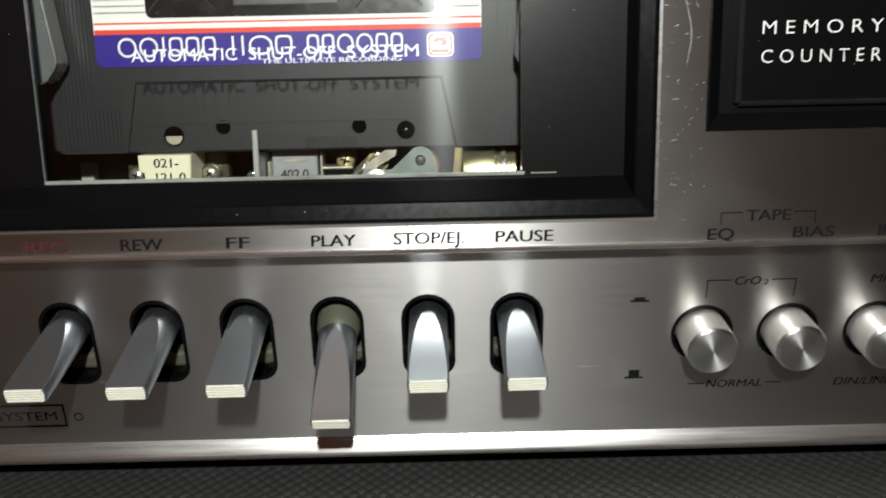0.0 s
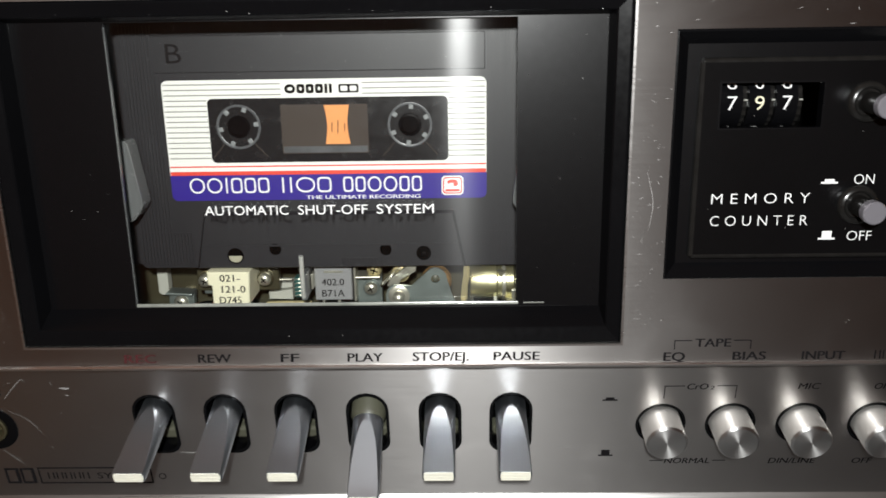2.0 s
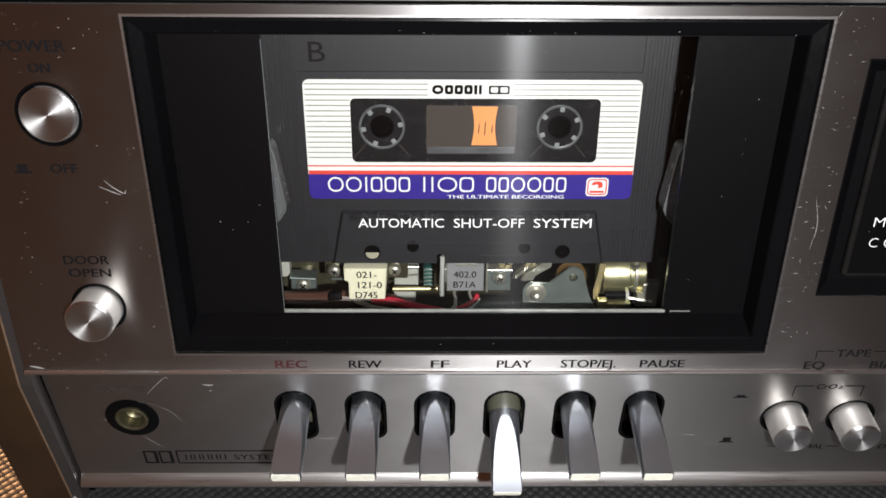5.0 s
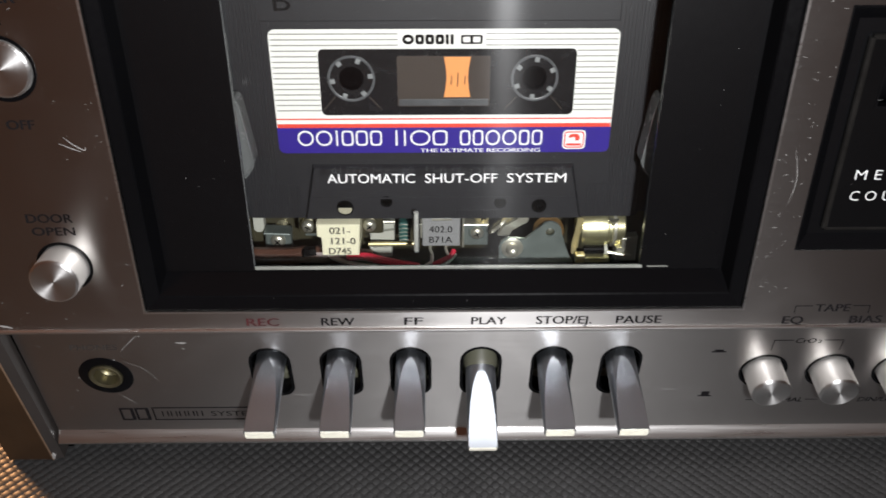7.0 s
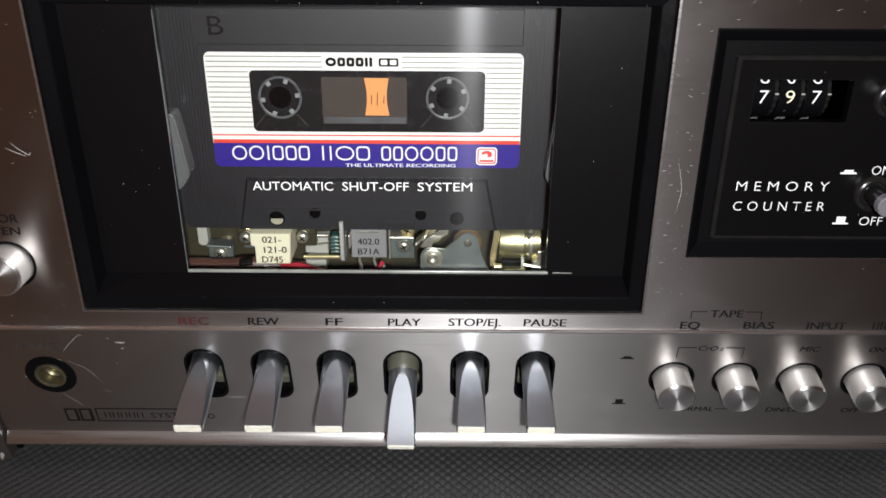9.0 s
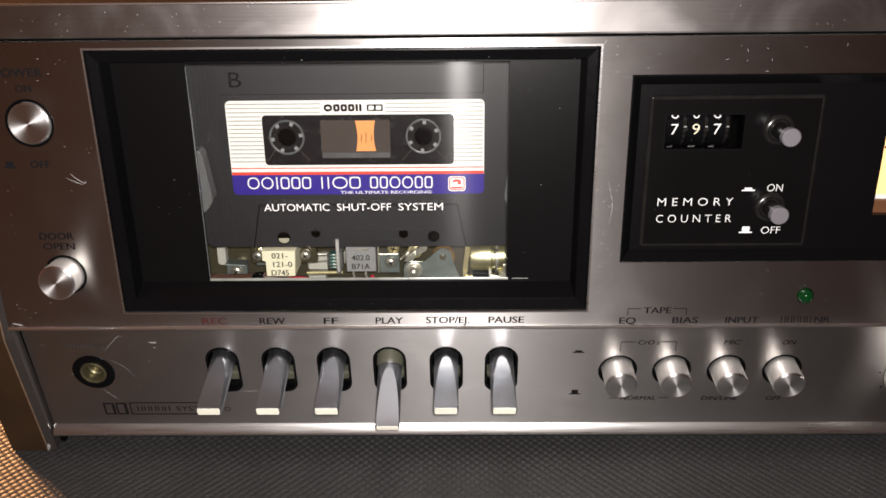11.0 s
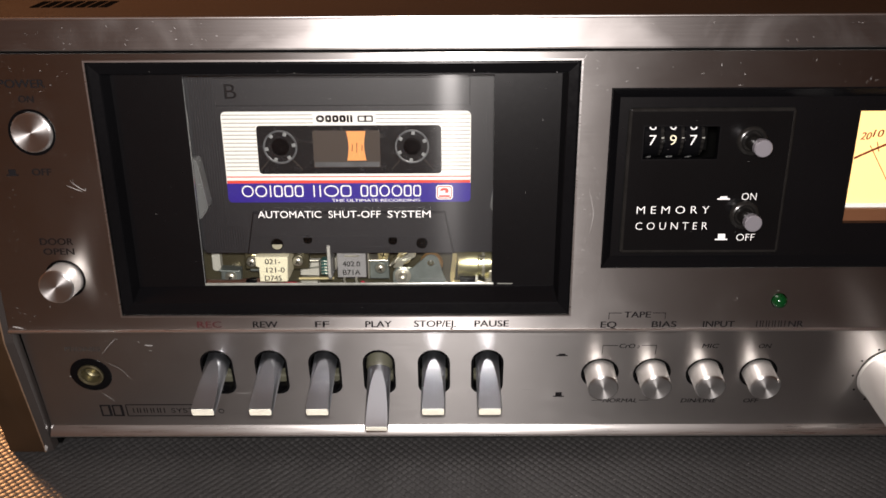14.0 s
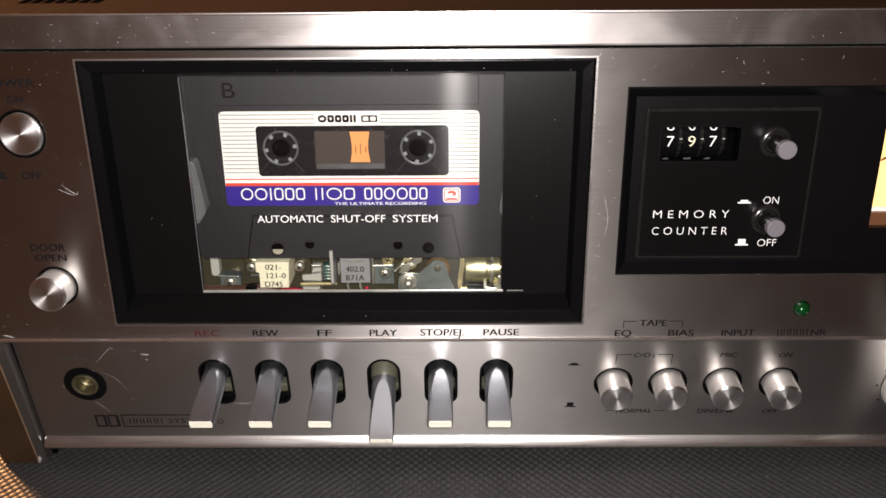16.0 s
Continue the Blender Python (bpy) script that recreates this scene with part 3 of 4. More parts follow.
# phones socket
part("socket_bush", turned([(7.0, -3), (7.0, 0.15), (6.6, 0.35), (4.5, 0.35), (4.3, 0.0), (4.3, -6)], 40, ends=False), BLACK, lower, "black socket bush", on(LOW, -119.3, 33.4), True)
part("socket_ring", turned([(4.3, -0.2), (4.3, 0.7), (3.9, 0.9), (3.2, 0.6), (3.1, -6)], 40, ends=False), SOCKET, lower, "dull brass socket ring", on(LOW, -119.3, 33.4), True)
part("socket_core", turned([(3.2, -3.0), (2.9, -2.4), (2.2, -3.2), (1.6, -5.0), (0.1, -5.4)], 32), SOCKET, lower, "", on(LOW, -119.3, 33.4), True)

# lamp lens
part("indicator_lens", turned([(2.3, -2), (2.3, 0.2), (2.15, 1.0), (1.7, 1.8), (0.9, 2.3), (0.05, 2.45)], 32), GREEN, upper, "green domed indicator lens", on(UP, 107.9, 4.3), True)

# printing on the panels
for text, u, v, width, height in (("POWER", -121.2, 74.0, 13.6, 2.5), ("ON", -120.6, 69.5, 4.4, 2.1), ("OFF", -119.8, 47.5, 5.8, 2.2), ("DOOR", -119.0, 25.2, 10.3, 2.3), ("OPEN", -118.8, 21.9, 9.6, 2.2), ("REW", -56.3, -3.4, 7.9, 2.3), ("FF", -38.0, -3.4, 4.4, 2.3), ("PLAY", -19.8, -3.4, 8.4, 2.3), ("STOP/EJ.", -1.6, -3.3, 13.4, 2.4), ("PAUSE", 16.6, -3.3, 10.9, 2.3), ("TAPE", 63.2, -0.3, 8.4, 2.2), ("EQ", 54.2, -3.8, 5.0, 2.3), ("BIAS", 72.0, -3.7, 7.8, 2.2), ("INPUT", 89.5, -3.7, 10.0, 2.2), ("NR", 114.2, -3.7, 4.7, 2.2)):
    part("lettering", words(text, u, v, width, height, 0.06, 0.03, 1.0, 0.17), INK, upper, "black printed word", UP)
part("lettering", words("REC", -74.4, -3.4, 7.7, 2.3, 0.06, 0.03, 1.0, 0.17), INK_RED, upper, "red printed word", UP)
tagged(part("maker_mark", bars(101.6, 111.4, -3.7, 2.2, 5, 0.02, 0.25, 0.32), INK, upper, "row of plain dark bars", UP), kind="stuff")
for text, u, v, width, height in (("CrO", 62.3, 45.2, 5.2, 1.9), ("2", 66.0, 44.8, 0.9, 1.2), ("MIC", 89.9, 45.1, 5.2, 1.9), ("ON", 108.0, 45.0, 4.0, 1.9), ("NORMAL", 62.4, 21.2, 11.8, 1.9), ("DIN/LINE", 89.6, 21.1, 12.0, 1.9), ("OFF", 107.7, 21.0, 5.0, 1.9)):
    part("lettering", words(text, u, v, width, height, 0.06, 0.18, 1.0, 0.08), INK, lower, "black printed word", LOW)

part("lettering", words("PHONES", -119.7, 44.5, 11.9, 2.0, 0.06, 0.18, 1.0, 0.05), INK_WORN, lower, "rubbed black printed word", LOW)


def bracket(points, frame_, parent, w=0.02):
    bm = bmesh.new()
    for (a, b), (c, d) in zip(points, points[1:]):
        box(min(a, c) - 0.11, max(a, c) + 0.11, min(b, d) - 0.11, max(b, d) + 0.11, w, w + 0.05, 0, bm)
    part("printed_bracket", bm, INK, parent, "", frame_)


bracket([(54.2, -1.9), (54.2, 0.2), (58.2, 0.2)], UP, upper)
bracket([(68.2, 0.2), (72.2, 0.2), (72.2, -1.9)], UP, upper)
bracket([(54.2, 41.6), (54.2, 45.3), (59.0, 45.3)], LOW, lower)
bracket([(67.2, 45.3), (72.0, 45.3), (72.0, 41.6)], LOW, lower)
bracket([(52.6, 21.2), (55.8, 21.2)], LOW, lower)
bracket([(69.0, 21.2), (72.2, 21.2)], LOW, lower)
part("registered_ring", plate([p[:2] for p in circle(1.0, 0, 20, -77.2, 16.6)], [[p[:2] for p in circle(0.75, 0, 20, -77.2, 16.6)], [p[:2] for p in circle(0.3, 0, 8, -77.2, 16.6)]][:1], 0.02, 0.07), INK, lower, "", LOW)
# noise-reduction mark and its boxed name as plain shapes
for a in (-119.6, -115.4):
    part("printed_mark", plate(rect(a, a + 3.8, 14.3, 19.6), [rect(a + 0.6, a + 2.9, 14.9, 19.0)], 0.02, 0.07), INK, lower, "plain dark frame", LOW)
frame_bm = plate(rect(-110.6, -79.9, 14.2, 19.8), [rect(-110.2, -80.3, 14.6, 19.4)], 0.02, 0.07)
part("printed_frame", frame_bm, INK, lower, "", LOW)
tagged(part("maker_mark", bars(-108.2, -96.4, 17.0, 2.2, 5, 0.02, 0.25, 0.35), INK, lower, "row of plain dark bars", LOW), kind="stuff")
part("lettering", words("SYSTEM", -88.3, 17.0, 13.0, 2.2, 0.04), INK, lower, "black printed word", LOW)


def position_mark(u, v, tall, frame_, parent, ink):
    bm = box(u - 1.9, u + 1.9, v - 0.35, v + 0.1, 0.02, 0.07)
    box(u - 1.1, u + 1.1, v + 0.1, v + (1.7 if tall else 0.7), 0.02, 0.07, 0, bm)
    part("position_mark", bm, ink, parent, "", frame_)


position_mark(40.8, 41.2, False, LOW, lower, INK)
position_mark(40.8, 23.2, True, LOW, lower, INK)
position_mark(-128.6, 46.6, True, UP, upper, INK)

# counter and meter fascia
fascia = part("fascia", loft([[(FA[0] + d, FA[2] + d, w), (FA[1] - d, FA[2] + d, w), (FA[1] - d, FA[3] - d, w), (FA[0] + d, FA[3] - d, w)] for d, w in ((0.05, -6.0), (0.05, -0.3), (0.5, -0.2), (3.2, -2.6))], ends=False), BLACK, deck, "black plastic fascia frame", UP)
CW = (61.0, 83.6, 50.2, 60.4)
MET = (125.0, 186.0, 29.4, 64.4)
part("fascia_panel", plate(rect(FA[0] + 3.0, FA[1] - 3.0, FA[2] + 3.0, FA[3] - 3.0), [rect(57.0, 105.0, 20.8, 65.0), rect(*MET)], -5.0, -2.6), GLOSS_BLACK, fascia, "", UP)
counter_panel = part("counter_panel", plate(round_rect(57.0, 105.0, 20.8, 65.0, 0.6), [rect(*CW)], -4.0, -1.2), SATIN_BLACK, fascia, "raised black counter panel", UP)
# edge tubes in lighter black, the soft glow of rounded edges put into colour
for a, b in (((57.0, 20.8), (105.0, 20.8)), ((57.0, 20.8), (57.0, 65.0)), ((57.0, 65.0), (105.0, 65.0)), ((105.0, 20.8), (105.0, 65.0))):
    part("panel_edge", tube([(*a, -1.9), (*b, -1.9)], 0.8, 12), SHEEN_BLACK, counter_panel, "rounded edge with its sheen painted in", UP)
part("counter_frame", plate(rect(CW[0] - 0.25, CW[1] + 0.25, CW[2] - 0.25, CW[3] + 0.25), [rect(CW[0] + 0.15, CW[1] - 0.15, CW[2] + 0.15, CW[3] - 0.15)], -3.5, -1.0), GLOSS_BLACK, counter_panel, "", UP)
for i, (digit, over, under) in enumerate((("7", "8", "6"), ("9", "0", "8"), ("7", "8", "6"))):
    u = 64.4 + 6.1 * i
    n = 24
    wheel = loft([[(u0, 55.7 + 7.0 * math.cos(2 * math.pi * k / n), -10.5 + 7.0 * math.sin(2 * math.pi * k / n)) for k in range(n)] for u0 in (u - 2.4, u + 2.4)])
    wheel = part("digit_wheel", wheel, BLACK, counter_panel, "black counter wheel", UP, True)
    for text, turn in ((digit, 0), (over, 37), (under, -62)):
        m = on(UP, u, 55.7, -10.5) @ pose(0, 0, 0, -turn) @ Matrix.Translation((0, 0, 7.02 * MM))
        part("digit", words(text, 0, 0, 2.1, 3.3, 0.05, 0, 1.0, 0.0, 0.006), INK_WHITE if i != 1 or turn else CREAM, wheel, "white numeral", m)
    if i < 3:
        part("wheel_gear", loft([[(u0, 55.7 + 6.4 * math.cos(2 * math.pi * k / 40) * (0.96 + 0.04 * (k % 2)), -10.5 + 6.4 * math.sin(2 * math.pi * k / 40) * (0.96 + 0.04 * (k % 2))) for k in range(40)] for u0 in (u + 2.55, u + 3.55)]), SHEEN_BLACK, counter_panel, "toothed carry wheel", UP)
        part("dash", box(u + 2.6, u + 3.4, 56.1, 56.45, -3.6, -3.5), LINE, counter_panel, "", UP)
part("counter_back", box(CW[0], CW[1], CW[2], CW[3], -14, -13), DEEP, counter_panel, "", UP)
for text, v in (("MEMORY", 34.4), ("COUNTER", 29.2)):
    part("lettering", words(text, 71.8, v, 22.2, 2.55, -1.17, 0, 1.6, 0.0, 0.012), INK_WHITE, counter_panel, "white printed word", UP)
part("lettering", words("ON", 94.6, 38.6, 4.5, 2.4, -1.17, 0, 1.0, 0.0, 0.012), INK_WHITE, counter_panel, "white printed word", UP)
part("lettering", words("OFF", 95.0, 25.4, 5.6, 2.4, -1.17, 0, 1.0, 0.0, 0.012), INK_WHITE, counter_panel, "white printed word", UP)
position_mark(86.9, 37.9, False, on(UP, 0, 0, -1.2), counter_panel, INK_WHITE)
position_mark(87.6, 24.8, True, on(UP, 0, 0, -1.2), counter_panel, INK_WHITE)


def small_button(u, v, length):
    m = on(UP, u, v, -1.2)
    stem = part("counter_button", turned([(4.6, 0.0), (4.5, 0.5), (4.1, 1.0), (3.5, 1.2), (3.1, 0.9), (2.9, 0.2), (2.35, 0.15), (2.3, length - 2.6), (2.6, length - 2.2)], 40, ends=False), SHEEN_BLACK, counter_panel, "black push button stem", m, True)
    part("button_cap", turned([(2.6, length - 2.2), (2.6, length - 0.25), (2.35, length), (0.1, length)], 32), CAP_GREY, stem, "grey satin cap", m, True)


small_button(93.4, 55.8, 10.0)
small_button(93.8, 32.6, 8.6)

# level meter
meter = part("meter_face", box(MET[0] - 2, MET[1] + 2, 33.2, MET[3] + 2, -8, -7.0), METER, fascia, "warm backlit meter face", UP)
part("meter_step", box(MET[0] - 2, MET[1] + 2, 33.2, 34.6, -7.0, -6.3, 0.2), PAPER, fascia, "pale rim of the meter face", UP)
part("meter_ledge", box(MET[0] - 2, MET[1] + 2, MET[2] - 2, 33.2, -8, -5.2, 0.3), GOLD, fascia, "amber meter ledge", UP)
for text, u, v, height in (("20", 130.0, 55.9, 2.4), ("10", 133.6, 56.7, 2.4), ("7", 137.3, 57.4, 2.4)):
    part("lettering", words(text, u, v, 3.0 if len(text) > 1 else 1.4, height, -6.96, 0.25, 1.0, 0.15), METER_RED, meter, "dark red scale numeral", UP)
arc = bmesh.new()
pts = [(127.4 + 56 * t, 48.4 + 10.5 * math.sin(math.pi * (0.06 + 0.88 * t)) - 1.9) for t in [i / 24 for i in range(25)]]
vs = [(arc.verts.new((a, b, -6.95)), arc.verts.new((a, b + 0.8, -6.95))) for a, b in pts]
for (a, b), (c, d) in zip(vs, vs[1:]):
    arc.faces.new((a, c, d, b))
part("scale_arc", arc, METER_RED, meter, "", UP)
part("needle", tube([(131.4, 53.0, -6.4), (156, 14, -6.4)], 0.13, 6), METER_RED, meter, "thin dark needle", UP)
for a, b in ((134.6, 51.0), (139.0, 52.2)):
    part("scale_tick", tube([(a, b, -6.9), (a - 1.0, b + 3.0, -6.9)], 0.14, 5), METER_RED, meter, "", UP)

# ---- tape mechanism seen under the cassette ----
MECH = UP
part("chassis_plate", box(-96, 36, -22, 11.5, -48, -47, 0.2), OLIVE_PLATE, deck, "olive passivated steel chassis plate", MECH)
part("chassis_step", box(-96, 36, -22.5, -20.5, -47, -23.0, 0.2), OLIVE_PLATE, deck, "", MECH)


def screw(u, v, w, r, metal, parent, made={}):
    m = on(MECH, u, v, w) @ pose(0, 0, 0, 0, 0, (u * 37) % 90) @ Matrix.Scale(r, 4)
    if metal not in made:
        bm = turned([(1.0, -4), (1.0, 0), (0.97, 0.18), (0.8, 0.42), (0.45, 0.58), (0.02, 0.62)], 20)
        body = part("screw", bm, metal, parent, "domed cross-head screw", m, True)
        cross = box(-0.5, 0.5, -0.09, 0.09, 0.5, 0.66)
        box(-0.09, 0.09, -0.5, 0.5, 0.5, 0.66, 0, cross)
        made[metal] = (body, part("cross_slot", cross, DEEP, body, "", m))
        return
    o = again(made[metal][0], parent, m)
    again(made[metal][1], o, m)


def washer(u, v, w, r, metal, parent, label=""):
    return part("washer", turned([(r, -0.3), (r, 0.25), (r - 0.25, 0.45), (r * 0.55, 0.5), (r * 0.5, 0.2)], 28), metal, parent, label, on(MECH, u, v, w), True)


def moved(bm, du=0.0, dv=0.0, turn=0.0, cu=0.0, cv=0.0):
    """Turns a part about (cu, cv) and shifts it."""
    c, q = math.cos(radians(turn)), math.sin(radians(turn))
    for p in bm.verts:
        x, y = p.co.x - cu, p.co.y - cv
        p.co.x, p.co.y = cu + c * x - q * y + du, cv + q * x + c * y + dv
    return bm


# record head under a cream cover, between two screws on gilt washers
part("head_seat", box(-69.4, -46.6, 2.6, 11.4, -36, -32.6, 0.5), OLIVE_PLATE, deck, "olive head mounting plate", MECH)
head = part("record_head", soft_plate([(-62.9, 11.7), (-62.9, 8.4), (-61.8, 8.0), (-61.8, 2.6), (-52.3, 2.6), (-51.7, 11.7)], -36, -21, 0.4), CREAM, deck, "cream head cover with printed numbers", MECH)
for text, u, v, width in (("021-", -57.0, 10.1, 5.2), ("121-0", -56.2, 7.05, 6.2), ("D745", -57.2, 4.05, 5.7)):
    part("lettering", words(text, u, v, width, 2.0, -20.96, 0, 1.0, 0.1), INK, head, "dark printed number", MECH)
for u, v in ((-66.3, 6.6), (-50.0, 6.8)):
    washer(u, v, -30.4, 2.2, OLIVE_PLATE, deck, "gilt washer")
    screw(u, v, -29.6, 1.75, STEEL, deck)
part("spring", tube([(-66.3 + 2.0 * math.cos(k * 0.7), 6.6 + 2.0 * math.sin(k * 0.7), -33.4 + k * 0.05) for k in range(60)], 0.28, 6), BRASS, deck, "small brass coil spring", MECH)
part("head_tail", box(-68.0, -63.4, 1.4, 4.6, -37, -33.5, 0.4), CRANK_STEEL, deck, "dull steel tail of the head", MECH)

# erase head
head2 = part("erase_head", soft_plate(rect(-36.0, -25.9, 1.2, 11.6), -34, -28, 0.3), GREY_HEAD, deck, "grey metal head case with printed numbers", MECH)
part("head_slot", box(-33.4, -28.2, 9.0, 9.6, -28.05, -27.9), STEEL, head2, "", MECH)
for text, v in (("402.0", 6.45), ("B71A", 3.3)):
    part("lettering", words(text, -31.1, v, 6.1, 2.0, -27.96, 0, 1.0, 0.06), INK, head2, "dark printed number", MECH)
for k in (-33.6, -29.4):
    part("head_leg", tube(curve_points([(k, 1.4, -29), (k - 0.3, 0.2, -28.6), (k + 0.3, -1.6, -28.4)], 4), 0.4, 8), STEEL, head2, "", MECH)

# left end: folded bracket with a screw, white tab
part("bracket_plate", moved(box(-80.2, -72.8, -9.5, 0.2, -42, -39.2, 0.5), turn=-3, cu=-76, cv=0), CRANK_STEEL, deck, "small steel bracket", MECH)
part("bracket_fold", moved(box(-80.2, -72.8, -0.3, 0.5, -42, -36.8, 0.3), turn=-3, cu=-76, cv=0), CRANK_STEEL, deck, "folded steel edge", MECH)
screw(-76.7, -2.9, -39.0, 2.1, STEEL, deck)
part("white_tab", loft([[(-83.5, -0.6, w), (-82.6, -1.3, w), (-81.2, -1.2, w), (-80.6, -0.2, w), (-80.6, 8.6, w), (-83.5, 8.6, w)] for w in (-44, -41)]), BLOCK, deck, "white plastic tab", MECH)

# middle: white blocks, wound part, clear pin and brass rod
part("white_block", soft_plate([(-50.6, -1.1), (-43.8, -1.3), (-43.8, 1.7), (-50.6, 0.9)], -41, -36, 0.3), BLOCK, deck, "white plastic block", MECH)
part("white_block", soft_plate([(-50.4, 1.5), (-43.8, 2.2), (-43.8, 3.6), (-50.4, 3.4)], -41, -36.4, 0.2), BLOCK, deck, "white plastic block", MECH)
part("white_block", soft_plate(rect(-50.8, -44.6, -6.7, -3.6), -41, -36, 0.3), BLOCK, deck, "white plastic block", MECH)
part("steel_rod", tube([(-48.2, 4.9, -35.2), (-43.6, 4.9, -35.2)], 0.35, 8), STEEL, deck, "thin steel rod", MECH)
part("wound_part", box(-42.3, -39.3, 0.9, 6.7, -35, -31, 0.6), TEAL, deck, "teal wound component", MECH)
for k in range(5):
    part("winding", tube([(-42.2, 1.5 + k * 1.15, -30.9), (-40.9, 1.9 + k * 1.15, -30.7), (-39.5, 1.6 + k * 1.15, -30.9)], 0.15, 6), STEEL, deck, "thin bare wire turn", MECH)
pin = part("guide_pin", tube(curve_points([(-37.4, 5.2, -19.2), (-37.4, 8.0, -18.6), (-37.3, 14.0, -18.3), (-37.3, 16.7, -18.3)], 4), 0.6, 14), PIN, deck, "bright rounded guide pin", MECH)
part("pin_web", soft_plate([(-37.9, 4.4), (-36.7, 4.4), (-36.7, 11.4), (-37.9, 11.4)], -30, -19.0, 0.3), CLIP, pin, "milky plastic web behind the pin", MECH)
part("guide_fork", box(-36.5, -36.0, 5.2, 9.4, -29, -25.5, 0.15), STEEL, deck, "thin steel fork", MECH)
part("brass_rod", tube([(-51.0, -2.0, -35.0), (-38.4, -1.9, -35.0)], 0.62, 12), BRASS, deck, "brass rod", MECH)

# right of the heads: folded bracket, arm and stud
part("bracket_plate", box(-25.0, -18.2, -1.0, 7.4, -34.5, -32.4, 0.2), CRANK_STEEL, deck, "small steel bracket", MECH)
part("bracket_fold", box(-25.2, -18.2, 7.2, 7.8, -34, -28.0, 0.2), STEEL, deck, "folded steel edge", MECH)
part("bracket_post", box(-25.4, -24.8, 0.8, 11.0, -33, -28.0, 0.15), STEEL, deck, "", MECH)
washer(-21.2, 3.3, -32.2, 2.3, CRANK_STEEL, deck)
screw(-21.2, 3.3, -31.6, 1.8, STEEL, deck)
screw(-20.0, 9.0, -30.6, 2.1, BRASS, deck)
part("arm_plate", soft_plate([(-16.2, 6.2), (-15.0, 8.6), (-10.8, 11.6), (-8.2, 11.6), (-8.4, 10.3), (-12.4, 8.0), (-13.4, 5.8)], -26.0, -24.6, 0.25), STEEL, deck, "slanting steel arm", MECH)
part("arm_plate", soft_plate([(-18.4, 5.0), (-17.4, 7.6), (-13.2, 11.6), (-11.8, 11.6), (-16.0, 6.6)], -28.6, -27.6, 0.2), OLIVE_PLATE, deck, "dull steel arm", MECH)
part("return_spring", tube([(-17.5 + 5.0 * k / 50, 6.0 + 4.8 * k / 50 + 0.5 * math.sin(k * 1.3), -27.0 + 0.5 * math.cos(k * 1.3)) for k in range(50)], 0.18, 5), STEEL, deck, "thin steel spring", MECH)
part("stud", turned([(2.4, -2), (2.4, 0.6), (1.7, 0.8), (1.5, 2.0), (0.9, 2.6), (0.05, 2.7)], 24), BRASS, deck, "brass stud", on(MECH, -12.6, 8.8, -28), True)

# steel bell crank in front of a brass pulley
apex = [(-3.15 + 3.0 * math.cos(radians(a)), 9.4 + 3.0 * math.sin(radians(a))) for a in range(0, 121, 12)]
lobe = [(-12.7 + 3.4 * math.cos(radians(a)), 4.9 + 3.4 * math.sin(radians(a))) for a in range(118, 200, 12)]
crank = part("bell_crank", plate([(3.4, 0.5), (2.2, 2.4), (1.1, 5.2), *apex, (-9.4, 7.6), *lobe, (-16.0, 0.5)], [[p[:2] for p in circle(1.15, 0, 18, -3.15, 9.5)]], -21.3, -20.5), CRANK_STEEL, deck, "steel bell crank plate", MECH)
part("washer", turned([(2.8, 0), (2.8, 0.3), (2.5, 0.45), (1.4, 0.45)], 28), STEEL, crank, "", on(MECH, -12.7, 5.0, -20.5), True)
part("crank_stud", turned([(1.6, 0), (1.6, 1.2), (1.15, 1.8), (1.1, 2.6), (0.6, 3.0), (0.05, 3.05)], 24), STEEL, crank, "", on(MECH, -12.7, 5.0, -20.3), True)
part("pin_core", turned([(1.0, -2), (1.0, -0.3), (0.6, 0.0), (0.05, 0.05)], 16), OLIVE, crank, "", on(MECH, -3.15, 9.5, -21.0), True)
part("pulley", turned([(3.4, -2.6), (4.0, -1.8), (3.3, -1.2), (4.0, -0.5), (3.6, 0), (2.8, 0.2), (2.4, -0.2)], 36), COPPER, deck, "copper-coloured grooved pulley behind the crank", on(MECH, -3.0, 7.8, -23.4), True)

# lying brass drum, strip and lugs at the end
LYING = on(MECH, 0, 5.5, -31.4) @ pose(0, 0, 0, 0, 90)
drum = part("brass_drum", turned([(4.6, 5.8), (6.0, 6.0), (6.15, 6.4), (6.15, 13.0), (5.9, 13.3), (5.2, 13.4), (5.2, 17.6), (4.8, 18.0), (2.0, 18.1)], 48), BRASS_DARK, deck, "polished brass drum lying on its side", LYING, True)
part("drum_collar", turned([(5.4, 14.4), (5.7, 14.6), (5.7, 15.4), (5.4, 15.6)], 40), STEEL, drum, "", LYING, True)
part("drum_peg", turned([(1.5, 0), (0.3, 2.0), (0.05, 2.1)], 16), STEEL, deck, "small steel cone", on(MECH, 14.3, 9.6, -27.2) @ pose(0, 0, 0, 90), True)
part("brass_strip", loft([[(a, v, w), (a + 1.3, v, w), (a + 1.3, v, w - 0.5), (a, v, w - 0.5)] for a, v, w in ((4.3, 11.7, -24.0), (4.1, 9.0, -24.2), (3.7, 6.0, -24.6), (3.4, 3.0, -25.0), (3.6, 0.4, -25.0))]), BRASS, deck, "bent brass strip", MECH)
part("strip_edge", tube([(5.7, 11.6, -24.0), (5.5, 9.0, -24.2), (5.1, 6.0, -24.6), (4.9, 2.4, -24.9)], 0.25, 8), BRASS, deck, "", MECH)
part("brass_clip", box(4.2, 6.8, -1.0, 1.9, -24, -22, 0.4), BRASS, deck, "folded brass clip", MECH)
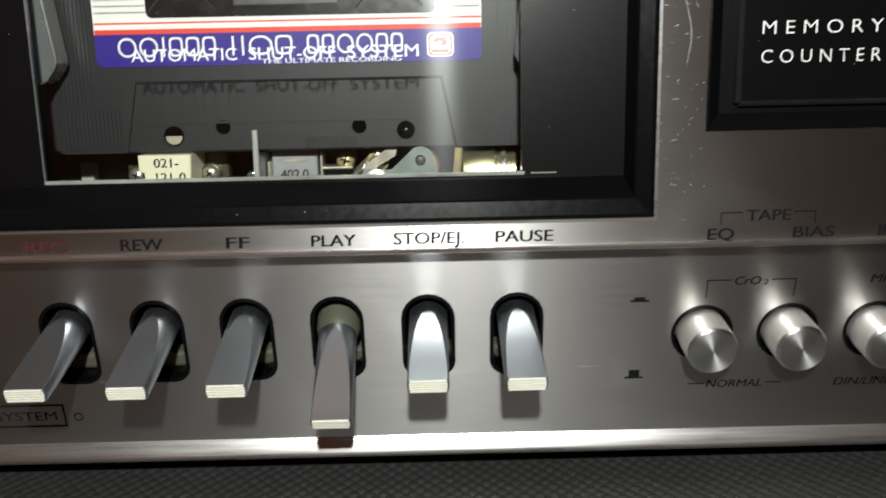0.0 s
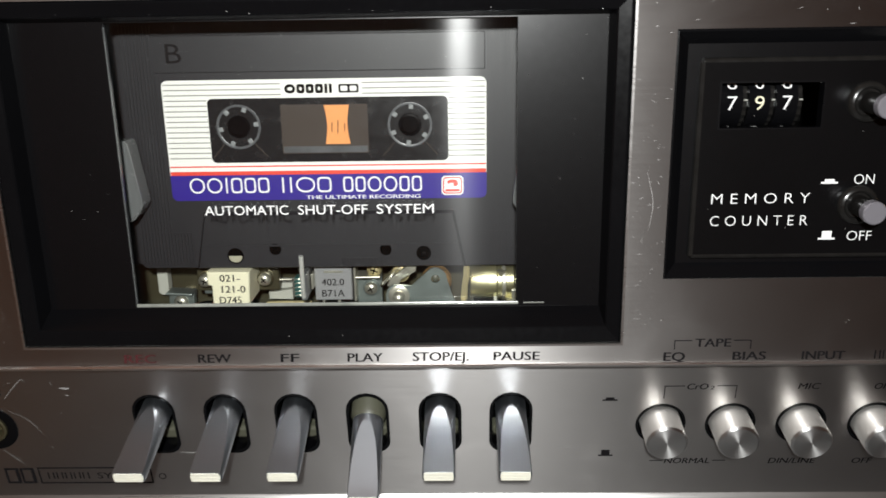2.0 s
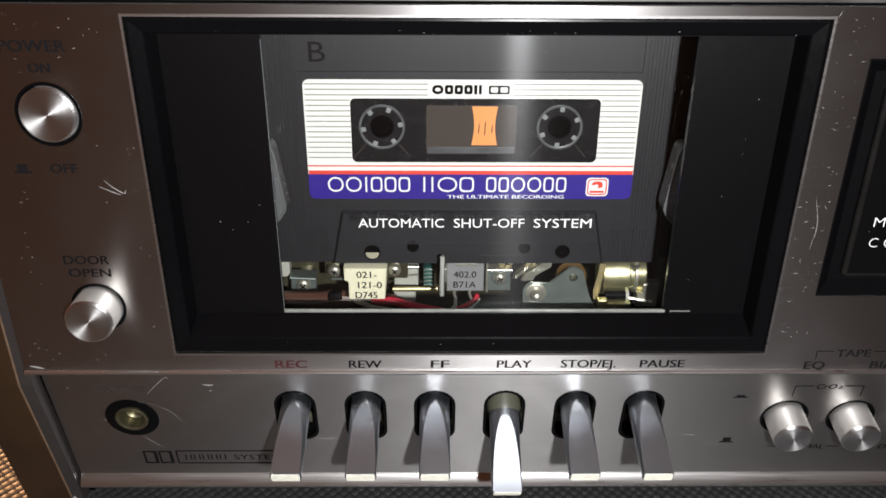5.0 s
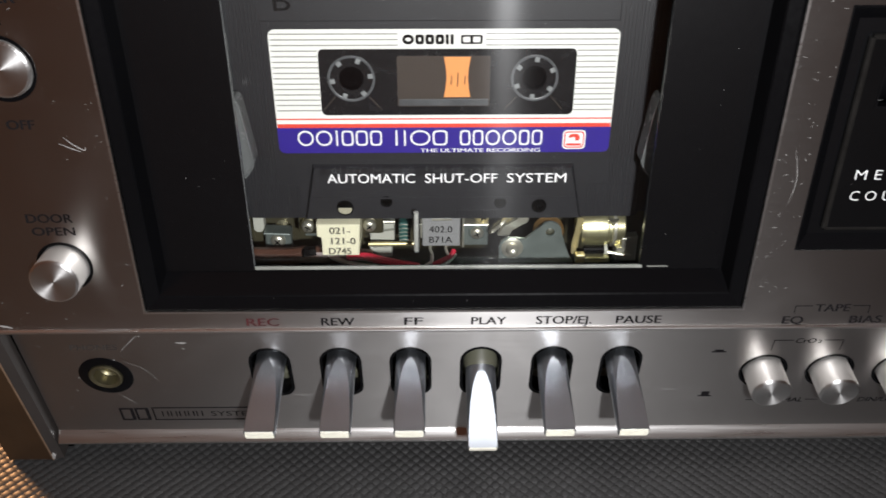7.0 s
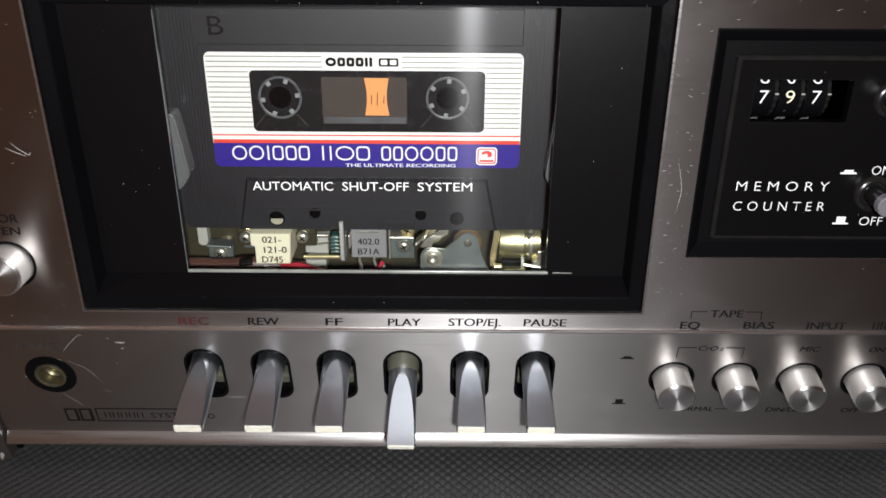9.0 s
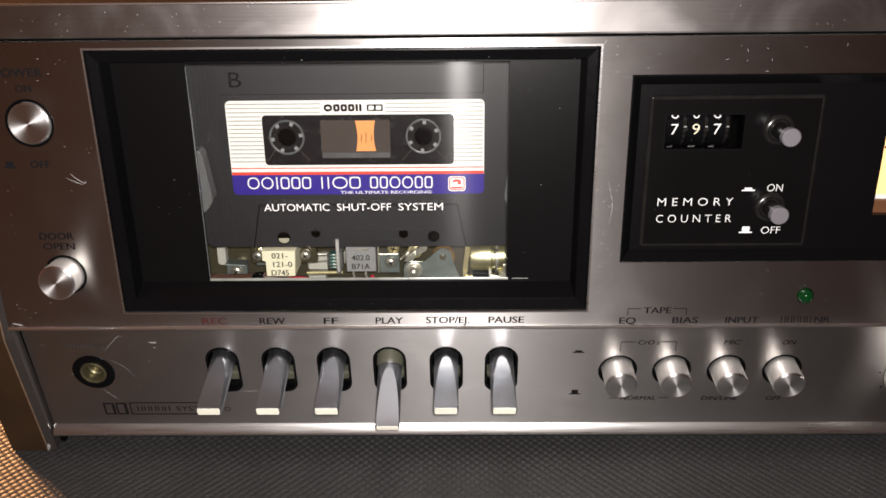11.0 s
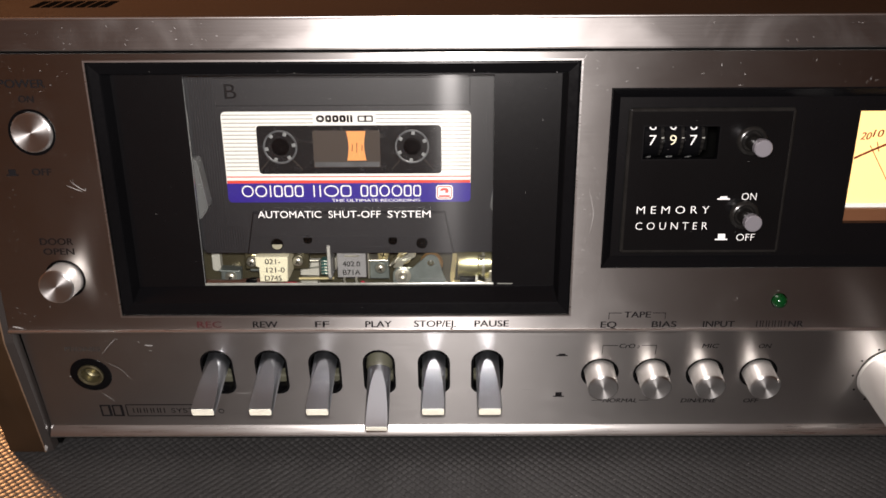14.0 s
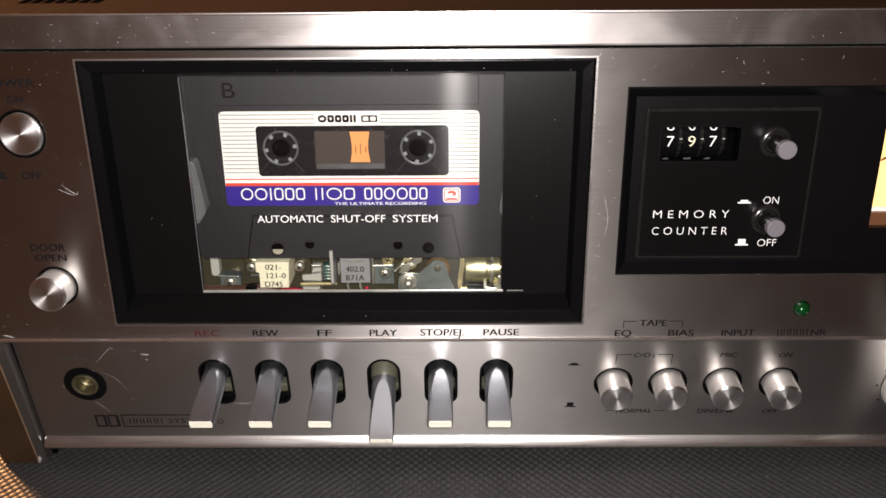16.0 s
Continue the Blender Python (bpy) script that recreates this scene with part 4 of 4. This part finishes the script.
# bright reflection below the drum, built as a pale brass strip
part("reflection_strip", box(7.0, 13.4, -0.9, 0.5, -25, -22.4, 0.3), BRASS_DARK, deck, "pale strip for a bright reflection", MECH)
part("rubber_rod", tube([(6.8, 1.4, -25.6), (12.2, 1.4, -25.6)], 1.2, 14), BLACK, deck, "black rubber sleeve", MECH)
part("rod_ring", tube([(12.2, 1.4, -25.6), (13.0, 1.4, -25.6)], 1.5, 14), BLOCK, deck, "white ring", MECH)
part("steel_lug", soft_plate([(15.6, -2.6), (21.2, -2.6), (21.2, 4.8), (17.0, 4.6), (17.0, 1.6), (15.6, 1.4)], -29, -26, 0.4), STEEL, deck, "steel lug", MECH)
part("steel_rod", tube([(13.0, 0.2, -26.4), (19.6, -0.6, -25.4)], 0.5, 8), STEEL, deck, "thin steel rod", MECH)

LOOM = on(UP, 0, 1.3)
part("cable", tube(curve_points([(-86, -4.4, -31), (-73, -4.2, -30), (-66, -3.0, -29), (-58, -4.2, -30), (-50, -5.6, -31)]), 2.5), WIRE_BROWN, deck, "brown cable", LOOM)
part("cable_sleeve", tube(curve_points([(-68.8, -4.4, -29), (-67, -2.4, -28.6), (-64.5, -2.2, -28.8)]), 2.0), BLACK, deck, "black cable sleeve", LOOM)
part("wire", tube(curve_points([(-64.5, -2.4, -28.7), (-60, -3.2, -27.6), (-55, -4.8, -27), (-46, -6.2, -27)]), 0.7), WIRE_WHITE, deck, "white wire", LOOM)
part("wire", tube(curve_points([(-56, -2.6, -27.0), (-51, -2.0, -26.0), (-45, -3.4, -25.5), (-37, -5.4, -26)]), 1.15), WIRE_RED, deck, "red wire", LOOM)
part("wire", tube(curve_points([(-58, -4.4, -23), (-52, -3.4, -21), (-46, -3.6, -21), (-38, -5.0, -23)]), 0.9), WIRE_RED, deck, "red wire", LOOM)
part("wire", tube(curve_points([(-33.5, -4.0, -30.3), (-33.8, -6.0, -29.5), (-38, -8.4, -29)]), 0.5), WIRE_WHITE, deck, "white wire", LOOM)
part("wire", tube(curve_points([(-27.4, -2.6, -30.3), (-28.5, -3.8, -29.0), (-33, -6.2, -28.5)]), 0.7), WIRE_RED, deck, "red wire", LOOM)
part("wire", tube(curve_points([(-26.8, -3.6, -30.0), (-29.5, -5.8, -28.6), (-35, -8.4, -28.0)]), 0.4), WIRE_WHITE, deck, "white wire", LOOM)

for a, b, c, d in ((-97, -81.0, 12.5, 84), (20.0, 37, 12.5, 84), (-81.0, 20.0, 75.9, 84)):
    part("holder_plate", box(a, b, c, d, -30, -26, 0.3), SHELL, deck, "dark ribbed cassette holder", UP)
# holder clips at the sides of the cassette
for s, u in ((1, -78.6), (-1, 19.8)):
    pts = [(u - s * 4.0, 47.0), (u + s * 0.2, 47.0), (u + s * 0.9, 46.4), (u + s * 1.3, 45.0), (u + s * 3.0, 32.6), (u + s * 3.1, 31.0), (u + s * 2.4, 29.6), (u + s * 0.8, 27.6), (u - s * 0.4, 27.0), (u - s * 4.0, 27.0)]
    part("holder_clip", plate(pts, [], -21.5, -15.5), CLIP, deck, "milky plastic holder clip", UP)
    part("clip_edge", tube([(*p, -15.5) for p in pts[1:-1]], 0.3, 8), CLIP, deck, "rounded clip edge", UP)

# ---- the cassette ----
cassette = thing("audio_cassette", "charcoal compact cassette with white, red and blue label behind the window", "cassette")
FACE = -24.4
CU = -30.5
shell = part("shell", plate(round_rect(CU - 50.2, CU + 50.2, 12.0, 75.6, 1.6), [], FACE - 8.8, FACE), SHELL, cassette, "charcoal plastic shell", UP)
trap = [(CU - 35.4, 11.9), (CU + 35.4, 11.9), (CU + 32.4, 27.0), (CU - 32.4, 27.0)]
inset = [(CU - 34.7, 12.4), (CU + 34.7, 12.4), (CU + 31.9, 26.4), (CU - 31.9, 26.4)]
part("thick_edge", loft([[(*p, FACE - 10) for p in trap], [(*p, FACE + 0.4) for p in trap], [(*p, FACE + 1.4) for p in inset]]), SHELL, shell, "raised trapezoid over the tape heads", UP)
part("thick_edge", box(CU - 33.4, CU + 33.4, 18.0, 18.5, FACE + 1.38, FACE + 1.55), SHELL, shell, "", UP)
for u, v, r, mat_ in ((-55.4, 15.5, 1.9, DEEP), (-44.85, 17.2, 1.3, DEEP), (-16.0, 16.8, 1.3, DEEP), (-6.1, 15.8, 1.7, DEEP)):
    part("locating_hole", turned([(r + 0.25, 0), (r + 0.2, 0.12), (r, 0.12), (r - 0.1, 0.02), (0.05, 0.02)], 24), mat_, shell, "", on(UP, u, v, FACE + 1.4), True)
part("hole_core", soft_plate([(-55.4 + 1.75 * math.cos(radians(a)), 15.25 + 1.55 * math.sin(radians(a))) for a in range(170, 371, 20)], FACE + 1.3, FACE + 1.46, 0.05), PALE, shell, "pale post seen in the locating hole", UP)
part("hole_core", turned([(0.7, 0), (0.6, 0.4), (0.05, 0.5)], 14), SATIN_BLACK, shell, "", on(UP, -6.1, 15.6, FACE + 1.4), True)
for k in range(14):
    part("comb_tooth", box(-27.6 + k * 0.8, -27.25 + k * 0.8, 12.3, 14.8, FACE + 1.2, FACE + 1.6, 0.08), SHELL, shell, "", UP)
part("side_mark", words("B", -66.8, 67.4, 3.9, 5.0, FACE + 0.25), DARK_SHELL, shell, "moulded side letter", UP)
part("grip_band", box(CU - 42, CU + 40.5, 62.5, 71.5, FACE - 0.5, FACE + 0.22, 0.2), SHELL, shell, "", UP)

ribs = bmesh.new()
for a, b, c, d in ((CU - 49.6, CU - 41.6, 22.0, 74.0), (CU + 41.6, CU + 49.6, 22.0, 74.0), (CU - 49.6, CU - 36.6, 12.8, 21.4), (CU + 36.6, CU + 49.6, 12.8, 21.4)):
    k = a
    while k < b:
        box(k, k + 0.36, c, d, FACE - 0.05, FACE + 0.24, 0, ribs)
        k += 0.85
tagged(part("fine_ribs", ribs, SHELL, shell, "fine moulded ribs", UP), kind="stuff")
LB = (-70.7, 10.3, 30.1, 60.7)
OPEN = (-59.6, 0.7, 39.9, 56.1)
label_sheet = part("label_sheet", plate(round_rect(*LB, 1.6), [round_rect(*OPEN, 1.3)], FACE + 0.02, FACE + 0.14), PAPER, cassette, "white paper label", UP)
stripes = bmesh.new()
for i in range(15):
    v = 59.6 - 1.32 * i
    for a, b in ((LB[0] + 0.4, LB[1] - 0.4),):
        spans = [(a, -40.9), (-20.6, b)] if v > 56.2 else [(a, OPEN[0] - 0.1), (OPEN[1] + 0.1, b)] if v > 39.8 else [(a, b)]
        for c, d in spans:
            if v > 39.6:
                box(c, d, v - 0.16, v + 0.16, FACE + 0.13, FACE + 0.16, 0, stripes)
tagged(part("label_lines", stripes, LINE, label_sheet, "fine grey ruled lines", UP), kind="stuff")
part("red_stripe", box(LB[0] + 0.1, LB[1] - 0.1, 38.75, 39.1, FACE + 0.13, FACE + 0.17), RED, label_sheet, "", UP)
part("red_stripe", box(LB[0] + 0.1, LB[1] - 0.1, 36.7, 37.7, FACE + 0.13, FACE + 0.17), RED, label_sheet, "", UP)
BAND = [p for p in round_rect(LB[0], LB[1], LB[2], 38.4, 1.5) if p[1] < 36.0]
part("blue_band", plate([(LB[0], 36.7), *BAND, (LB[1], 36.7)], [], FACE + 0.13, FACE + 0.18), BLUE, label_sheet, "deep blue band", UP)
for a, b, n in ((-66.0, -45.4, "OOIUUU"), (-42.6, -29.4, "IIOU"), (-26.4, -6.2, "UUOOUU")):
    tagged(part("maker_mark", shapes(a, b, 34.0, 4.0, n, FACE + 0.21, 0.45, 0.55), INK_WHITE, label_sheet, "row of plain white shapes", UP), kind="stuff")
part("lettering", words("THE ULTIMATE RECORDING", -21.4, 30.75, 29.4, 1.0, FACE + 0.22, 0, 1.0, 0.08), INK_WHITE, label_sheet, "small white printed words", UP)
part("maker_badge", plate(round_rect(-1.2, 4.4, 30.9, 35.9, 1.0), [], FACE + 0.17, FACE + 0.22), INK_WHITE, label_sheet, "white badge with a red shape", UP)
part("badge_border", plate(round_rect(-0.85, 4.05, 31.25, 35.55, 0.8), [round_rect(-0.55, 3.75, 31.55, 35.25, 0.6)], FACE + 0.21, FACE + 0.25), RED, label_sheet, "", UP)
part("badge_shape", plate(round_rect(0.2, 3.0, 32.9, 34.9, 1.0), [round_rect(0.9, 1.9, 33.2, 34.1, 0.4)], FACE + 0.21, FACE + 0.26), RED, label_sheet, "", UP)
part("badge_bar", box(-0.2, 3.4, 31.8, 32.4, FACE + 0.21, FACE + 0.25), RED, label_sheet, "", UP)
tagged(part("maker_mark", shapes(-39.9, -28.0, 58.3, 2.3, "OUUUII", FACE + 0.18, 0.72, 0.3), INK, label_sheet, "row of plain dark bars", UP), kind="stuff")
part("maker_mark", plate(round_rect(-26.4, -21.4, 57.2, 59.3, 0.4), [round_rect(-25.9, -24.2, 57.6, 58.9, 0.3), round_rect(-23.6, -21.9, 57.6, 58.9, 0.3)], FACE + 0.15, FACE + 0.2), INK, label_sheet, "plain dark double frame", UP)
part("label_well", plate(round_rect(*OPEN, 1.2), [], FACE + 0.01, FACE + 0.05), DARK_SHELL, cassette, "dark recess round the hubs", UP)
tw = part("tape_window", plate(round_rect(-41.3, -19.4, 42.1, 54.4, 0.4), [], FACE + 0.04, FACE + 0.12), TAPE_WINDOW, cassette, "smoky tape window", UP)
waist = [(-30.3 + 0.6 * math.sin(math.pi * i / 10), 44.4 + 9.8 * i / 10) for i in range(11)] + [(-24.0 - 0.6 * math.sin(math.pi * i / 10), 54.2 - 9.8 * i / 10) for i in range(11)]
part("leader_card", flat(waist, FACE + 0.11), ORANGE, tw, "orange card between the tape packs", UP)
part("window_step", box(-41.0, -19.7, 42.3, 43.9, FACE + 0.1, FACE + 0.2, 0.04), HUB_RING, tw, "paler moulded step", UP)
for k, (a, b, c) in enumerate(((-28.6, 47.4, 49.8), (-27.1, 47.0, 50.4), (-25.4, 47.6, 49.6))):
    part("card_print", tube([(a, b, FACE + 0.18), (a + 0.15, c, FACE + 0.18)], 0.14, 5), TAPE_WINDOW, tw, "", UP)
for u in (-52.1, -8.9):
    for k in (-1, 1):
        part("guide_rib", tube([(u + k * 4.0, 44.6, FACE + 0.08), (u + k * 6.9, 41.3, FACE + 0.08)], 0.14, 5), TAPE_WINDOW, cassette, "thin moulded rib", UP)
first_hub = None
for u, turn in ((-52.1, 8), (-8.9, 25)):
    m = on(UP, u, 49.0, FACE + 0.06) @ pose(0, 0, 0, 0, 0, turn)
    if first_hub is None:
        first_hub = part("hub", turned([(5.6, 0), (5.6, 0.25), (5.3, 0.3), (5.0, 0.2), (5.0, 0.0)], 48, ends=False), HUB_RING, cassette, "pale ring hub with six teeth", m, True)
        teeth = [part("tooth", box(3.9, 5.15, -0.6, 0.6, 0.0, 0.45, 0.2), HUB, first_hub, "", m @ pose(0, 0, 0, 0, 0, 60 * k)) for k in range(6)]
        spindle = part("spindle", turned([(2.9, 0), (2.8, 0.25), (2.2, 0.3), (2.0, 0.1), (0.05, 0.1)], 24), BLACK, first_hub, "", m, True)
    else:
        o = again(first_hub, cassette, m)
        for k in range(6):
            again(teeth[k], o, m @ pose(0, 0, 0, 0, 0, 60 * k))
        again(spindle, o, m)

# ---- wear: pale scratches and nicks on the aluminium ----
rng = random.Random(5)


def scratches(count, u0, u1, v0, v1, frame_, parent, size, avoid=()):
    bm = bmesh.new()
    done = 0
    while done < count:
        u, v = rng.uniform(u0, u1), rng.uniform(v0, v1)
        if any(a - 1 < u < b + 1 and c - 1 < v < d + 1 for a, b, c, d in avoid):
            continue
        a, half, thick = rng.choice((0, 0, 0, 25, -40, 70, 120)) + rng.uniform(-12, 12), rng.uniform(0.15, 1.0) ** 2 * size, rng.uniform(0.025, 0.07)
        d = Vector((math.cos(radians(a)), math.sin(radians(a)), 0))
        q = Vector((-d.y, d.x, 0))
        c = Vector((u, v, 0.03))
        bm.faces.new([bm.verts.new(p) for p in (c - d * half, c - q * thick, c + d * half, c + q * thick)])
        done += 1
    tagged(part("scratches", bm, DUST, parent, "pale scratches", frame_), kind="stuff")


scratches(120, -138, -103, -5, 81, UP, upper, 0.5, ((-128, -113, 5, 66),))
scratches(60, 42, 50, -4, 81, UP, upper, 0.75)
scratches(40, 42, 200, 72.5, 81, UP, upper, 0.9)
scratches(34, 45, 200, 2, 15, UP, upper, 0.6)
scratches(52, -138, -84, 11, 49, LOW, lower, 1.0, ((-127, -112, 26, 41),))
scratches(14, -84, 140, 11, 23, LOW, lower, 0.7)
scratches(16, -84, 140, 45, 51, LOW, lower, 0.6)
scratches(100, -139, 120, 0.3, 8.5, on(TRIM, 0, 0, 0.6), upper, 0.5)


def long_scratch(points, r, frame_, parent):
    pts = curve_points([(a, b, 0.0) for a, b in points], 6)
    n = len(pts)
    bm = bmesh.new()
    rows = []
    for i, p in enumerate(pts):
        d = (pts[min(i + 1, n - 1)] - pts[max(i - 1, 0)]).normalized()
        q = Vector((-d.y, d.x, 0)) * r * (0.25 + math.sin(math.pi * (i + 0.5) / n) * rng.uniform(0.6, 1.0))
        rows.append((bm.verts.new(p + q + Vector((0, 0, 0.03))), bm.verts.new(p - q + Vector((0, 0, 0.03)))))
    for (a, b), (c, d) in zip(rows, rows[1:]):
        bm.faces.new((a, c, d, b))
    part("scratch", bm, DUST, parent, "long pale scratch", frame_)


long_scratch([(-111.5, 44.6), (-109.8, 43.0), (-107.6, 41.6), (-107.2, 42.4)], 0.12, UP, upper)
long_scratch([(-112.8, 43.2), (-110.0, 41.9), (-108.2, 41.2)], 0.10, UP, upper)
long_scratch([(-113.5, 42.5), (-110.8, 45.6), (-107.8, 48.6), (-107.0, 47.8)], 0.07, LOW, lower)
long_scratch([(-113.8, 39.0), (-109.0, 36.0), (-106.0, 31.0)], 0.05, LOW, lower)
long_scratch([(-118.0, 26.0), (-113.5, 21.0)], 0.06, LOW, lower)
long_scratch([(-98.6, 46.0), (-97.0, 45.8), (-95.9, 45.9)], 0.30, LOW, lower)
long_scratch([(-97.4, 43.8), (-96.6, 43.6)], 0.15, LOW, lower)
long_scratch([(-71.2, 25.0), (-68.0, 24.7), (-65.6, 25.2)], 0.10, LOW, lower)
long_scratch([(28.2, 26.2), (32.5, 26.0)], 0.09, LOW, lower)
long_scratch([(-127.0, 32.6), (-124.9, 32.4)], 0.16, LOW, lower)
long_scratch([(46.6, 28.0), (47.2, 34.0), (45.6, 41.0)], 0.05, UP, upper)
long_scratch([(-138.0, -4.0), (-136.4, -4.3), (-134.6, -4.8)], 0.25, UP, upper)


def specks(count, u0, u1, v0, v1, w0, w1, frame_, parent, size):
    """Grains of dust."""
    bm = bmesh.new()
    for _ in range(count):
        t = rng.random()
        u, v, w = rng.uniform(u0, u1), v0 + (v1 - v0) * t, w0 + (w1 - w0) * t + 0.03
        r = rng.uniform(0.3, 1.0) ** 2 * size
        n = [bm.verts.new((u + r * math.cos(a + t), v + r * rng.uniform(0.5, 1.0) * math.sin(a + t), w)) for a in (0, 1.3, 2.6, 3.9, 5.2)]
        bm.faces.new(n)
    tagged(part("dust", bm, DUST, parent, "grains of dust", frame_), kind="stuff")


specks(46, -98, 37, 78.9, 76.3, -0.5, -0.9, UP, door, 0.13)
specks(24, -98, 37, 0.4, 3.0, -0.4, -0.8, UP, door, 0.13)
specks(14, -94, -77, 9, 71, -6.2, -6.2, UP, door, 0.13)
specks(16, 18, 33, 9, 71, -6.2, -6.2, UP, door, 0.12)
specks(26, 57, 104, 21, 64, -1.2, -1.2, UP, counter_panel, 0.10)
specks(40, -136, 200, -30, -8, 0, 0, on(pose(0, 0, -0.0006, 0), 0, 0), cabinet, 0.22)
specks(50, -138, -103, -4, 81, 0, 0, UP, upper, 0.11)
specks(50, 42, 50, -4, 81, 0, 0, UP, upper, 0.13)
specks(34, -136, 140, 6.9, 7.6, 2.5, 2.3, LOW, lower, 0.22)
specks(30, -138, 130, 10.5, 23, 0, 0, LOW, lower, 0.12)
specks(320, -78, 17, 61, 75, -6.02, -6.02, UP, door, 0.07)
specks(70, -78, 17, 8, 61, -6.02, -6.02, UP, door, 0.075)
